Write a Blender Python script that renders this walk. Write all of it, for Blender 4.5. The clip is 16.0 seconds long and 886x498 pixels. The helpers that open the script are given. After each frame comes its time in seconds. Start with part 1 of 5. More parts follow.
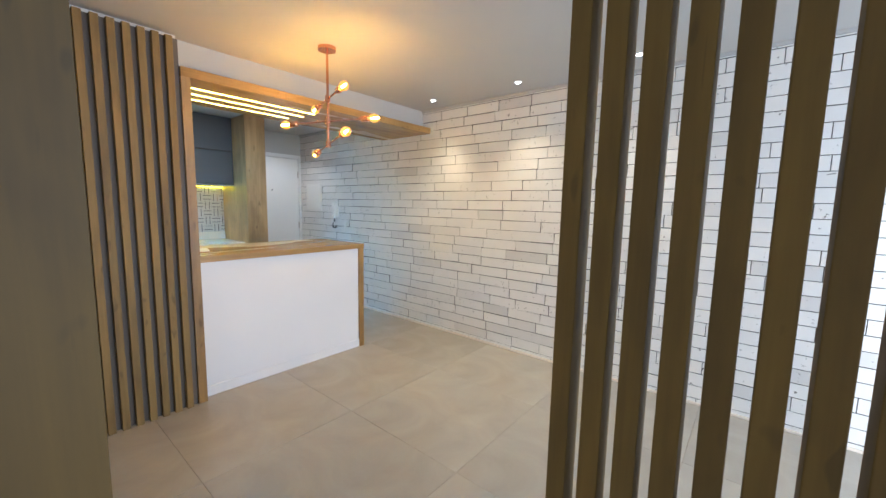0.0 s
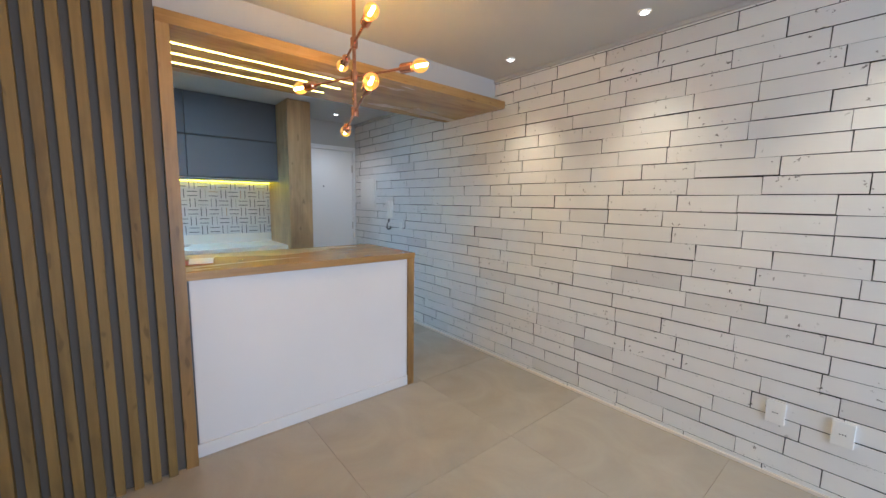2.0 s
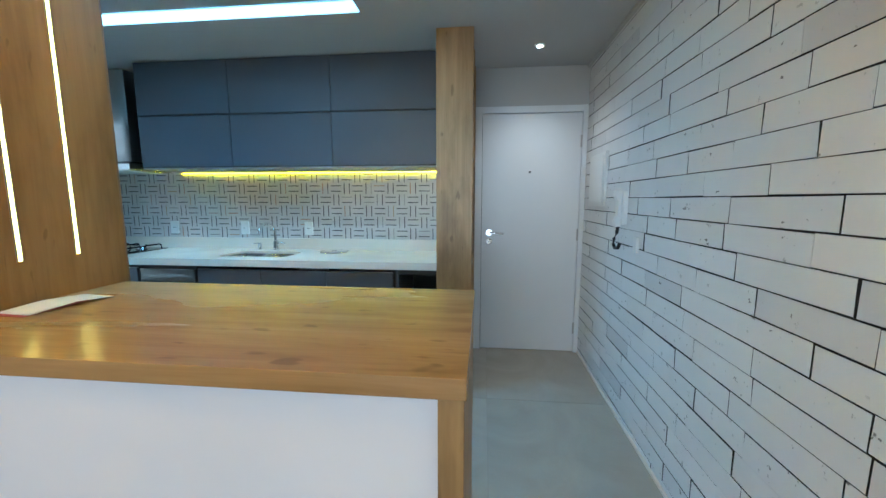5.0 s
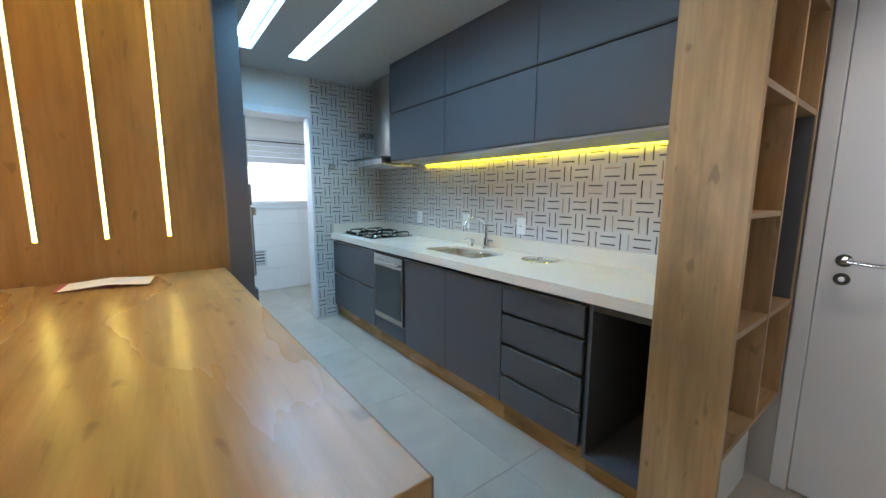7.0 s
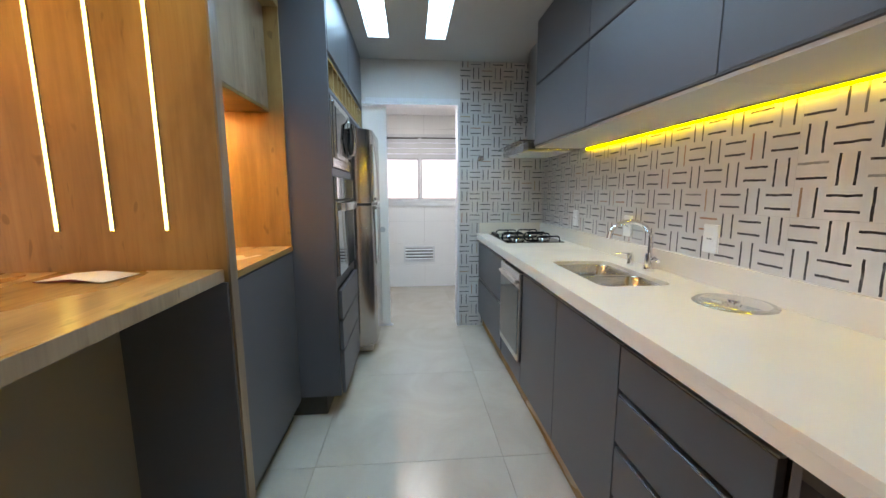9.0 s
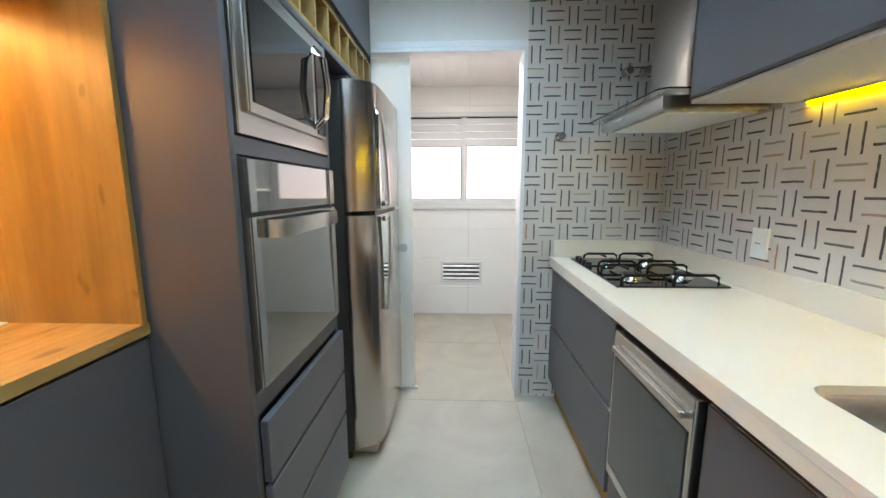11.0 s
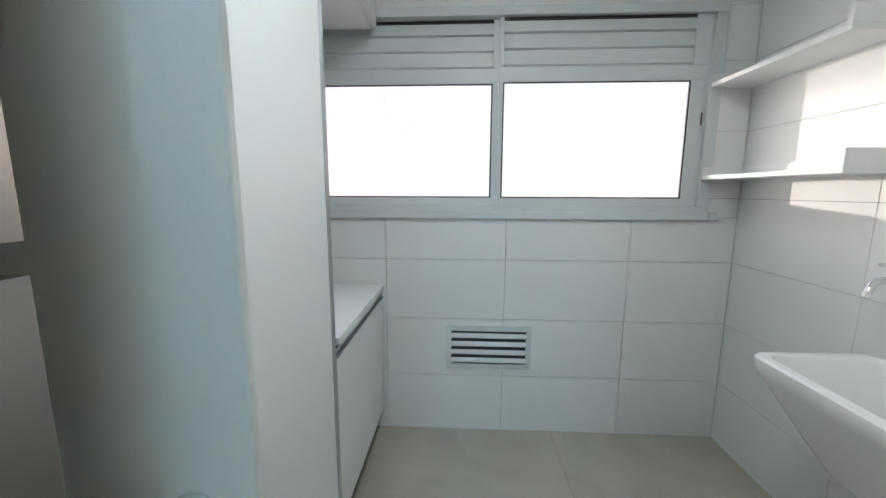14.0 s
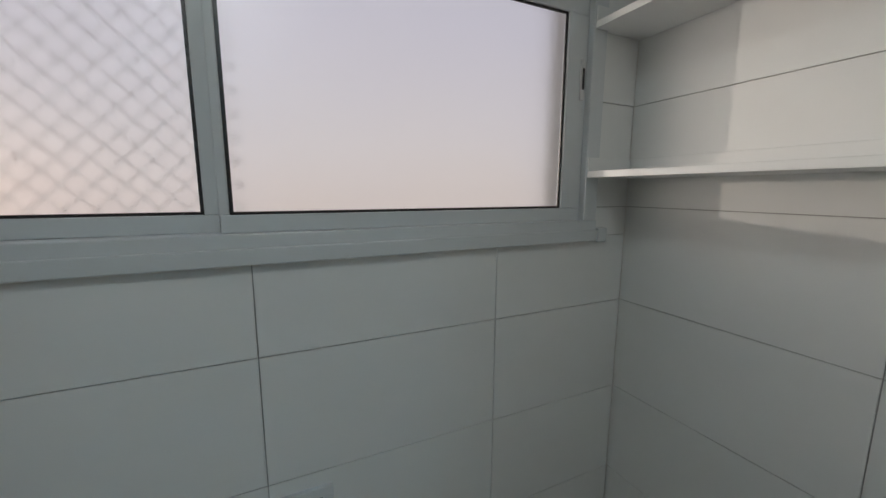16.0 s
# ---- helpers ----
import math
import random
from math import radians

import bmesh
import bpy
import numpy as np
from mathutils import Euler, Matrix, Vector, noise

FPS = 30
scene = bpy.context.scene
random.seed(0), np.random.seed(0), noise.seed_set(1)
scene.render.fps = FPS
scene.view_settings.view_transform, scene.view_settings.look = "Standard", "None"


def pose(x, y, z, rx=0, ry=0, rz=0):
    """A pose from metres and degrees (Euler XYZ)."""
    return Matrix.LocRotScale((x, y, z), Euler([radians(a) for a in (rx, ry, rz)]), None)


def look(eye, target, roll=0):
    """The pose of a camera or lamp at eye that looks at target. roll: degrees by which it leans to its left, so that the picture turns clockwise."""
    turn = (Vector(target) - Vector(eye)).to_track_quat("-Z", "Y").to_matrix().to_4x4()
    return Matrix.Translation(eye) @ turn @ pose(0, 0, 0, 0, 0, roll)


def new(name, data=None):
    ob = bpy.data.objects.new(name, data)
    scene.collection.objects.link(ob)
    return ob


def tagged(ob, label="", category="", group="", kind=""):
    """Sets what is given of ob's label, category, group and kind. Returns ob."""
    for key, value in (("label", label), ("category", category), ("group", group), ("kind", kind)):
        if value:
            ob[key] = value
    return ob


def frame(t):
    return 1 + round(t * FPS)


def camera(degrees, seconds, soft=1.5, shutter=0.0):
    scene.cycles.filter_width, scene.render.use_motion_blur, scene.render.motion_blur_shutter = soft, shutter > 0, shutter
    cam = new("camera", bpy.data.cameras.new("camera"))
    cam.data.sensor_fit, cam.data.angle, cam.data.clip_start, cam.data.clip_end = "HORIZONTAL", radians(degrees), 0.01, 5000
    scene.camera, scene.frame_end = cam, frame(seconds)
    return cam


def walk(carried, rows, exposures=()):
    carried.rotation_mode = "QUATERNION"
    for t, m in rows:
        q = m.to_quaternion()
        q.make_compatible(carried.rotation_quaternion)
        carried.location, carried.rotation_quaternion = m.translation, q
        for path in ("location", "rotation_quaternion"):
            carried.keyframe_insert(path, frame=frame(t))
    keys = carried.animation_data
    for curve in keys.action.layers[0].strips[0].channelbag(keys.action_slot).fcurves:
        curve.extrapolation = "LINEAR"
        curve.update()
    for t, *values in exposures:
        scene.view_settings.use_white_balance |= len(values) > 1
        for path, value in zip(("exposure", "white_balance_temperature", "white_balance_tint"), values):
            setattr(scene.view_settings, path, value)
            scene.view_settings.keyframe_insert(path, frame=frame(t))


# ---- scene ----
cam = camera(98.9, 16.0)
PATH = [
    (0, (0.039, -0.064, 1.403), (-1.233, 1.461, 1.173), 1.1),
    (0.5, (-0.1, 0.069, 1.396), (-1.459, 1.517, 1.162), 0.9),
    (1, (-0.237, 0.263, 1.382), (-1.659, 1.65, 1.15), 0.9),
    (1.5, (-0.411, 0.436, 1.382), (-1.891, 1.76, 1.145), 1.0),
    (2, (-0.617, 0.622, 1.393), (-2.14, 1.895, 1.148), 0.9),
    (2.5, (-0.797, 0.881, 1.407), (-2.399, 2.053, 1.155), 0.9),
    (3, (-0.983, 1.175, 1.404), (-2.737, 2.1, 1.136), 0.7),
    (3.2, (-1.073, 1.297, 1.405), (-2.883, 2.101, 1.128), 0.6),
    (5.3, (-2.399, 2.385, 1.339), (-4.335, 1.954, 1.083), -0.0),
    (5.5, (-2.508, 2.441, 1.332), (-4.4, 1.845, 1.076), 0.0),
    (6, (-2.811, 2.524, 1.319), (-4.515, 1.512, 1.049), 0.1),
    (6.5, (-3.095, 2.555, 1.3), (-4.538, 1.197, 1.026), -0.1),
    (7, (-3.384, 2.545, 1.313), (-4.585, 0.972, 1.028), 0.3),
    (7.5, (-3.659, 2.485, 1.302), (-4.649, 0.771, 1.014), -0.0),
    (8, (-3.926, 2.436, 1.282), (-4.651, 0.594, 0.996), -0.2),
    (8.5, (-4.153, 2.367, 1.275), (-4.591, 0.436, 0.992), -0.3),
    (9, (-4.248, 2.182, 1.28), (-4.413, 0.21, 0.987), -0.1),
    (9.5, (-4.301, 1.918, 1.298), (-4.296, -0.061, 1.004), -0.0),
    (9.7, (-4.318, 1.803, 1.3), (-4.288, -0.175, 0.999), 0.0),
    (12, (-4.3, 0.152, 1.296), (-4.213, -1.822, 0.985), 0.1),
    (12.5, (-4.277, -0.218, 1.296), (-4.182, -2.192, 0.989), 0.3),
    (13, (-4.275, -0.584, 1.276), (-4.175, -2.558, 0.972), 0.0),
    (13.5, (-4.228, -0.888, 1.247), (-4.13, -2.863, 0.95), 0.3),
    (14, (-4.214, -1.123, 1.234), (-4.116, -3.097, 0.93), 0.2),
    (14.5, (-4.214, -1.332, 1.252), (-4.252, -3.303, 0.916), 0.1),
    (15, (-4.271, -1.572, 1.239), (-4.452, -3.536, 0.91), 0.1),
    (15.5, (-4.349, -1.84, 1.25), (-4.712, -3.781, 0.931), 0.1),
    (16, (-4.458, -2.108, 1.251), (-5.297, -3.897, 0.944), 0.2),
]
# seconds, stops, kelvin, tint: the clip's camera cools near the kitchen lights and darkens towards the window
EXPOSURES = [(0, 0.10, 5450, 9), (1.0, -0.10, 5480, 11), (2.0, -0.24, 5330, 11), (3.2, -0.26, 5100, 9), (5.3, -0.1, 5000, 1), (5.6, -0.1, 5250, 3), (6.0, 0.06, 5950, 7), (6.5, 0.0, 5800, 10), (7.5, 0.08, 6450, 19),
             (8.0, 0.14, 6680, 19), (8.5, 0.17, 6900, 19), (9.0, 0.06, 7550, 28), (9.5, 0.02, 7400, 23), (12.0, 0.53, 8700, 30), (13.0, 0.18, 8300, 29), (13.5, -0.05, 7550, 19), (14.0, -0.48, 7000, 17), (14.5, -1.26, 6880, 17), (15.0, -1.28, 6810, 15), (15.5, -1.38, 6750, 16), (16.0, -1.56, 7350, 17)]
walk(cam, [(t, look(eye, target, roll)) for t, eye, target, roll in PATH], EXPOSURES)

# ---- plan, in metres ----
CEIL = 2.43            # living room, kitchen and entry
BRICK_Y = 3.127        # face of the painted brick wall
WEST = -5.49           # tiled kitchen and laundry wall
ENTRY_X = -5.56        # wall with the entrance door
SLAT_X = -2.84         # front of the slatted panel
SOUTH_Y = 0.012        # living room wall beside the slats
LED_Y = 0.83           # wood panel with the light strips
KIT_S = -1.35          # patterned wall towards the laundry
LAU_S = -2.95          # laundry wall with the window

# ---- world and daylight ----
world = bpy.data.worlds.new("world")
scene.world = world
world.use_nodes = True
wn = world.node_tree.nodes
sky = wn.new("ShaderNodeTexSky")
sky.sky_type = "NISHITA"
sky.sun_disc = False
sky.sun_elevation, sky.sun_rotation = radians(3.5), radians(138)
world.node_tree.links.new(sky.outputs[0], wn["Background"].inputs[0])
wn["Background"].inputs[1].default_value = 0.03


def area_lamp(name, eye, target, width, height, power, colour):
    data = bpy.data.lights.new(name, "AREA")
    data.shape, data.size, data.size_y = "RECTANGLE", width, height
    data.energy, data.color = power, colour
    ob = new(name, data)
    ob.matrix_world = look(eye, target)
    return ob


def spot_lamp(name, eye, power, colour, degrees, blend=0.6, radius=0.03):
    data = bpy.data.lights.new(name, "SPOT")
    data.energy, data.color, data.spot_size, data.spot_blend, data.shadow_soft_size = power, colour, radians(degrees), blend, radius
    ob = new(name, data)
    ob.matrix_world = look(eye, (eye[0], eye[1] + 0.001, 0))
    return ob


sun_data = bpy.data.lights.new("low_sun", "SUN")
sun_data.energy, sun_data.angle, sun_data.color = 1.9, radians(0.6), (1.0, 0.96, 0.9)
sun = new("low_sun", sun_data)
sun.matrix_world = look((0.68, -0.73, 0.06), (0, 0, 0))
FILL_Z = 2.25
COOL = (0.37, 0.73, 1.0)
area_lamp("daylight_living_window", (2.9, 1.5, 1.3), (0, 1.7, 1.2), 2.4, 2.1, 120, (0.86, 0.94, 1.0))
WARM_SPOT = (1.0, 0.79, 0.48)
for sx, sy in ((-2.54, 2.84), (-1.61, 2.84), (-0.68, 2.80)):
    spot_lamp("downlight_beam", (sx, sy, CEIL - 0.03), 31, WARM_SPOT, 84, 0.9)
spot_lamp("downlight_beam", (-5.12, 2.66, CEIL - 0.03), 24, (1.0, 0.93, 0.84), 115, 1.0)
# added fill that brightens the laundry; the room shows no such lamp
area_lamp("laundry_ceiling_lamp", (-4.3, -1.74, FILL_Z), (-4.3, -1.74, 0), 0.20, 0.20, 16, (0.74, 0.925, 1.0))

# ---- materials ----


def material(name, colour=(0.8, 0.8, 0.8), rough=0.5, metal=0.0, spec=0.5):
    m = bpy.data.materials.new(name)
    m.use_nodes = True
    b = m.node_tree.nodes["Principled BSDF"]
    b.inputs["Base Color"].default_value = (*colour, 1)
    b.inputs["Roughness"].default_value = rough
    b.inputs["Metallic"].default_value = metal
    b.inputs["Specular IOR Level"].default_value = spec
    return m


class Graph:
    """Short calls for node graphs."""

    def __init__(self, m):
        self.m, self.n, self.l = m, m.node_tree.nodes, m.node_tree.links
        self.bsdf = self.n["Principled BSDF"]

    def link(self, a, b):
        self.l.new(a, b)

    def coords(self, scale=(1, 1, 1), kind="Object"):
        tc = self.n.new("ShaderNodeTexCoord")
        mp = self.n.new("ShaderNodeMapping")
        mp.inputs["Scale"].default_value = scale
        self.link(tc.outputs[kind], mp.inputs[0])
        return mp.outputs[0]

    def noise(self, vec, scale, detail=4, rough=0.55, distort=0.0):
        t = self.n.new("ShaderNodeTexNoise")
        t.inputs["Scale"].default_value, t.inputs["Detail"].default_value = scale, detail
        t.inputs["Roughness"].default_value, t.inputs["Distortion"].default_value = rough, distort
        self.link(vec, t.inputs["Vector"])
        return t.outputs["Fac"]

    def ramp(self, fac, stops):
        r = self.n.new("ShaderNodeValToRGB")
        while len(r.color_ramp.elements) < len(stops):
            r.color_ramp.elements.new(0.5)
        for e, (p, c) in zip(r.color_ramp.elements, stops):
            e.position = p
            e.color = (*c, 1) if len(c) == 3 else c
        self.link(fac, r.inputs[0])
        return r.outputs[0]

    def math(self, op, a, b=None, c=None):
        t = self.n.new("ShaderNodeMath")
        t.operation = op
        for i, v in enumerate((a, b, c)):
            if v is None:
                continue
            if isinstance(v, (int, float)):
                t.inputs[i].default_value = v
            else:
                self.link(v, t.inputs[i])
        return t.outputs[0]

    def mix(self, fac, a, b, mode="MIX"):
        t = self.n.new("ShaderNodeMix")
        t.data_type, t.blend_type = "RGBA", mode
        for sock, v in ((t.inputs[0], fac), (t.inputs[6], a), (t.inputs[7], b)):
            if isinstance(v, (int, float)):
                sock.default_value = v
            elif isinstance(v, tuple):
                sock.default_value = (*v, 1)
            else:
                self.link(v, sock)
        return t.outputs[2]

    def bump(self, height, strength, distance=0.01):
        t = self.n.new("ShaderNodeBump")
        t.inputs["Strength"].default_value, t.inputs["Distance"].default_value = strength, distance
        self.link(height, t.inputs["Height"])
        self.link(t.outputs[0], self.bsdf.inputs["Normal"])

    def colour(self, c):
        self.link(c, self.bsdf.inputs["Base Color"])

    def rough(self, r):
        self.link(r, self.bsdf.inputs["Roughness"])


def painted(name, colour, rough=0.6, vary=0.04, bump=0.05, scale=6.0):
    m = material(name, colour, rough)
    g = Graph(m)
    v = g.coords()
    big, fine = g.noise(v, scale * 0.25, 3), g.noise(v, scale * 40, 3)
    dark = tuple(c * (1 - vary * 2) for c in colour)
    light = tuple(min(c * (1 + vary), 0.92) for c in colour)
    g.colour(g.ramp(big, [(0.3, dark), (0.7, light)]))
    g.rough(g.math("MULTIPLY_ADD", big, 0.15, rough - 0.075))
    g.bump(fine, bump, 0.002)
    return m


def wood(name, axis, dark, mid, light, rough=0.42, scale=1.0, vary=0.18):
    """Wood-grain laminate whose fibres run along an axis: 0, 1 or 2."""
    m = material(name, mid, rough)
    g = Graph(m)

    shift = g.n.new("ShaderNodeCombineXYZ")
    rnd = g.n.new("ShaderNodeObjectInfo").outputs["Random"]
    for k, far in enumerate((37.0, 53.0, 71.0)):
        g.link(g.math("MULTIPLY", rnd, far), shift.inputs[k])

    def stretched(across, along):
        v = [across * scale] * 3
        v[axis] = along * scale
        out = g.coords(tuple(v))
        g.link(shift.outputs[0], out.node.inputs["Location"])
        return out
    bands = g.noise(stretched(3.4, 0.75), 1.0, 4, 0.5, 0.45)
    streaks = g.noise(stretched(17.0, 1.3), 1.0, 5, 0.62, 0.6)
    fibres = g.noise(stretched(64.0, 2.0), 1.0, 2, 0.6, 0.2)
    base = g.ramp(g.math("MULTIPLY_ADD", streaks, 0.4, g.math("MULTIPLY", bands, 0.6)), [(0.30, dark), (0.5, mid), (0.68, light)])
    base = g.mix(g.math("MULTIPLY", g.ramp(fibres, [(0.42, (0, 0, 0)), (0.72, (1, 1, 1))]), 0.34), base, dark)
    blotch = g.noise(stretched(5.5, 1.7), 1.0, 4, 0.62, 0.3)
    base = g.mix(1.0, base, g.ramp(blotch, [(0.32, (0.72, 0.70, 0.68)), (0.52, (1, 1, 1)), (0.68, (1.0, 1.0, 1.0))]), "MULTIPLY")
    ticks = g.ramp(g.noise(stretched(70.0, 7.0), 1.0, 2, 0.5), [(0.70, (0, 0, 0)), (0.76, (1, 1, 1))])
    base = g.mix(g.math("MULTIPLY", ticks, 0.3), base, tuple(c * 0.5 for c in dark))
    knots = g.ramp(g.noise(stretched(26.0, 10.0), 1.0, 1, 0.3, 0.3), [(0.70, (0, 0, 0)), (0.76, (1, 1, 1))])
    base = g.mix(g.math("MULTIPLY", knots, 0.42), base, tuple(c * 0.35 for c in dark))
    g.colour(base)
    g.rough(g.math("MULTIPLY_ADD", bands, vary, rough - vary / 2))
    g.bump(fibres, 0.03, 0.001)
    return m


def emitter(name, colour, strength):
    m = material(name, colour, 0.5)
    b = m.node_tree.nodes["Principled BSDF"]
    b.inputs["Emission Color"].default_value = (*colour, 1)
    b.inputs["Emission Strength"].default_value = strength
    return m


def brushed(name, colour, rough, axis, metal=1.0):
    """Brushed metal, its scratches along an axis."""
    m = material(name, colour, rough, metal)
    g = Graph(m)
    s = [140.0, 140.0, 140.0]
    s[axis] = 3.0
    n1 = g.noise(g.coords(tuple(s)), 1.0, 3)
    n2 = g.noise(g.coords(), 3.0, 2)
    g.rough(g.math("ADD", g.math("MULTIPLY_ADD", n1, 0.05, rough - 0.025), g.math("MULTIPLY_ADD", n2, 0.05, -0.025)))
    return m


def glass(name, colour=(0.95, 0.98, 0.97), rough=0.0):
    m = material(name, colour, rough)
    m.node_tree.nodes["Principled BSDF"].inputs["Transmission Weight"].default_value = 1.0
    m.node_tree.nodes["Principled BSDF"].inputs["IOR"].default_value = 1.45
    return m


OAK_D, OAK_M, OAK_L = (0.215, 0.118, 0.036), (0.335, 0.195, 0.062), (0.42, 0.262, 0.095)
OAK_X = wood("oak_laminate_across", 0, OAK_D, OAK_M, OAK_L)
OAK_Y = wood("oak_laminate_along", 1, (0.25, 0.14, 0.045), (0.42, 0.252, 0.092), (0.52, 0.335, 0.14), 0.27, vary=0.06)
OAK_Y.node_tree.nodes["Principled BSDF"].inputs["Specular IOR Level"].default_value = 0.36
OAK_Z = wood("oak_laminate_upright", 2, OAK_D, OAK_M, OAK_L)
PALE_OAK = wood("pale_oak_upright", 2, (0.269, 0.162, 0.069), (0.459, 0.289, 0.134), (0.594, 0.392, 0.199))
PALE_OAK_X = wood("pale_oak_across", 0, (0.24, 0.145, 0.062), (0.41, 0.258, 0.12), (0.53, 0.35, 0.178))
GREY_OAK = wood("greyed_oak_upright", 2, (0.17, 0.115, 0.072), (0.30, 0.21, 0.135), (0.38, 0.28, 0.19))
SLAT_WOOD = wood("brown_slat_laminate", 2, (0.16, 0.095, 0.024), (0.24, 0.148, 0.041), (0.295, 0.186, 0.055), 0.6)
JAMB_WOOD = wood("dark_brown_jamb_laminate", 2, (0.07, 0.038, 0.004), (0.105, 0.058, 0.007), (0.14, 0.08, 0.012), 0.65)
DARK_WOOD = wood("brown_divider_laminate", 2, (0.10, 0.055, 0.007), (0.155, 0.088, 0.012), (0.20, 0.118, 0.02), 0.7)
WHITE_WALL = painted("white_wall_paint", (0.74, 0.71, 0.67), 0.75, 0.02, 0.06)
GREY_WALL = painted("pale_grey_wall_paint", (0.50, 0.48, 0.45), 0.75, 0.02, 0.06)
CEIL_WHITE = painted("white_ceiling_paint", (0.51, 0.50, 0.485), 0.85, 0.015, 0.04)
PANEL_WHITE = painted("white_panel_paint", (0.78, 0.77, 0.78), 0.45, 0.015, 0.04)
DOOR_WHITE = painted("white_door_lacquer", (0.76, 0.75, 0.74), 0.42, 0.015, 0.02)
SLAT_BACK = painted("brown_grey_backing_panel", (0.125, 0.102, 0.082), 0.6, 0.03)
GREY_LACQ = painted("graphite_cabinet_lacquer", (0.085, 0.088, 0.100), 0.42, 0.03, 0.02, 3.0)
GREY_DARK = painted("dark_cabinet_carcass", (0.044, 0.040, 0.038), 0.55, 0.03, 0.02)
GROOVE = material("black_shadow_groove", (0.015, 0.015, 0.017), 0.6)
QUARTZ = painted("cream_white_quartz", (0.82, 0.735, 0.63), 0.22, 0.02, 0.01, 8.0)
LAUNDRY_WHITE = painted("white_laundry_laminate", (0.74, 0.75, 0.74), 0.42, 0.01, 0.02)
CERAMIC = material("white_glazed_ceramic", (0.82, 0.82, 0.81), 0.12)
PLASTIC_WHITE = material("white_plastic", (0.84, 0.83, 0.80), 0.4)
PLASTIC_BLACK = material("black_plastic", (0.012, 0.012, 0.012), 0.35)
ALU = brushed("satin_aluminium", (0.62, 0.63, 0.64), 0.35, 2)
ALU_WHITE = painted("pale_grey_coated_aluminium", (0.58, 0.61, 0.62), 0.42, 0.02, 0.02)
STEEL_V = brushed("brushed_steel_upright", (0.50, 0.46, 0.43), 0.30, 2)
STEEL_H = brushed("brushed_steel_across", (0.58, 0.57, 0.55), 0.24, 1)
FRIDGE_STEEL = brushed("satin_fridge_steel", (0.48, 0.435, 0.41), 0.21, 2)
POLISHED = material("polished_fridge_panel", (0.56, 0.63, 0.62), 0.04, 1.0)
# brown that stands in for shade on the pale panel under the bar
UNDER_BAR_SHADE = painted("under_bar_shade_brown", (0.21, 0.185, 0.15), 0.6, 0.03)
FRIDGE_SIDE = painted("dark_grey_fridge_side", (0.045, 0.042, 0.040), 0.4, 0.04, 0.02)
CHROME = material("polished_chrome", (0.82, 0.82, 0.83), 0.06, 1.0)
COPPER = material("rose_copper", (0.72, 0.34, 0.20), 0.22, 1.0)
BLACK_GLASS = material("black_glass", (0.008, 0.009, 0.010), 0.03, 0.0, 0.8)
MIRROR_GLASS = material("dark_reflective_oven_glass", (0.23, 0.26, 0.26), 0.04, 0.85)
DARK_GLASS = material("smoked_appliance_glass", (0.05, 0.065, 0.07), 0.06, 0.25)
CAST_IRON = painted("black_cast_iron", (0.008, 0.008, 0.009), 0.5, 0.1, 0.15)
CAST_IRON.node_tree.nodes["Principled BSDF"].inputs["Specular IOR Level"].default_value = 0.25
CLEAR = glass("clear_glass")
PANE = glass("frosted_window_glass", (0.97, 0.98, 0.98), 0.29)
SMOKE = glass("hood_glass", (0.75, 0.80, 0.79))
PAPER = painted("white_paper", (0.78, 0.75, 0.73), 0.8, 0.02)
RED_INK = painted("red_print", (0.35, 0.05, 0.05), 0.7, 0.02)
LED_WHITE = emitter("warm_white_light_strip", (1.0, 0.79, 0.14), 20.0)


def diode_dots(m, pitch, low, high):
    """The diodes of a strip that show through its diffuser, one after another along y and z."""
    g = Graph(m)
    sep = g.n.new("ShaderNodeSeparateXYZ")
    g.link(g.coords(), sep.inputs[0])
    run = g.math("MULTIPLY", g.math("ADD", sep.outputs[1], sep.outputs[2]), 2 * math.pi / pitch)
    g.link(g.math("MULTIPLY_ADD", g.math("SINE", run), (high - low) / 2, (high + low) / 2), g.bsdf.inputs["Emission Strength"])


diode_dots(LED_WHITE, 0.0083, 8.0, 32.0)
LED_YELLOW = emitter("yellow_light_strip", (1.0, 0.84, 0.0), 52.0)
LED_NICHE = emitter("amber_light_strip", (1.0, 0.64, 0.22), 330.0)
PANEL_LIGHT = emitter("cool_ceiling_light", COOL, 25.0)
DOWN_LIGHT = emitter("downlight_lens", (1.0, 0.93, 0.8), 14.0)
BULB_LIGHT = glass("amber_bulb_glass", (1.0, 0.72, 0.34))
BULB_LIGHT.node_tree.nodes["Principled BSDF"].inputs["IOR"].default_value = 1.12
BULB_LIGHT.node_tree.nodes["Principled BSDF"].inputs["Emission Color"].default_value = (1.0, 0.46, 0.07, 1)
BULB_LIGHT.node_tree.nodes["Principled BSDF"].inputs["Emission Strength"].default_value = 0.5
BULB_CORE = emitter("glowing_filament", (1.0, 0.50, 0.09), 720.0)


def frosted_material():
    m = material("frosted_glass_door", (0.92, 0.96, 0.94), 0.3)
    g = Graph(m)
    n = g.noise(g.coords((1, 1, 0.3)), 2.0, 2)
    g.colour(g.ramp(n, [(0.3, (0.945, 0.945, 0.895)), (0.7, (0.965, 0.965, 0.915))]))
    g.bsdf.inputs["Transmission Weight"].default_value = 0.4
    return m


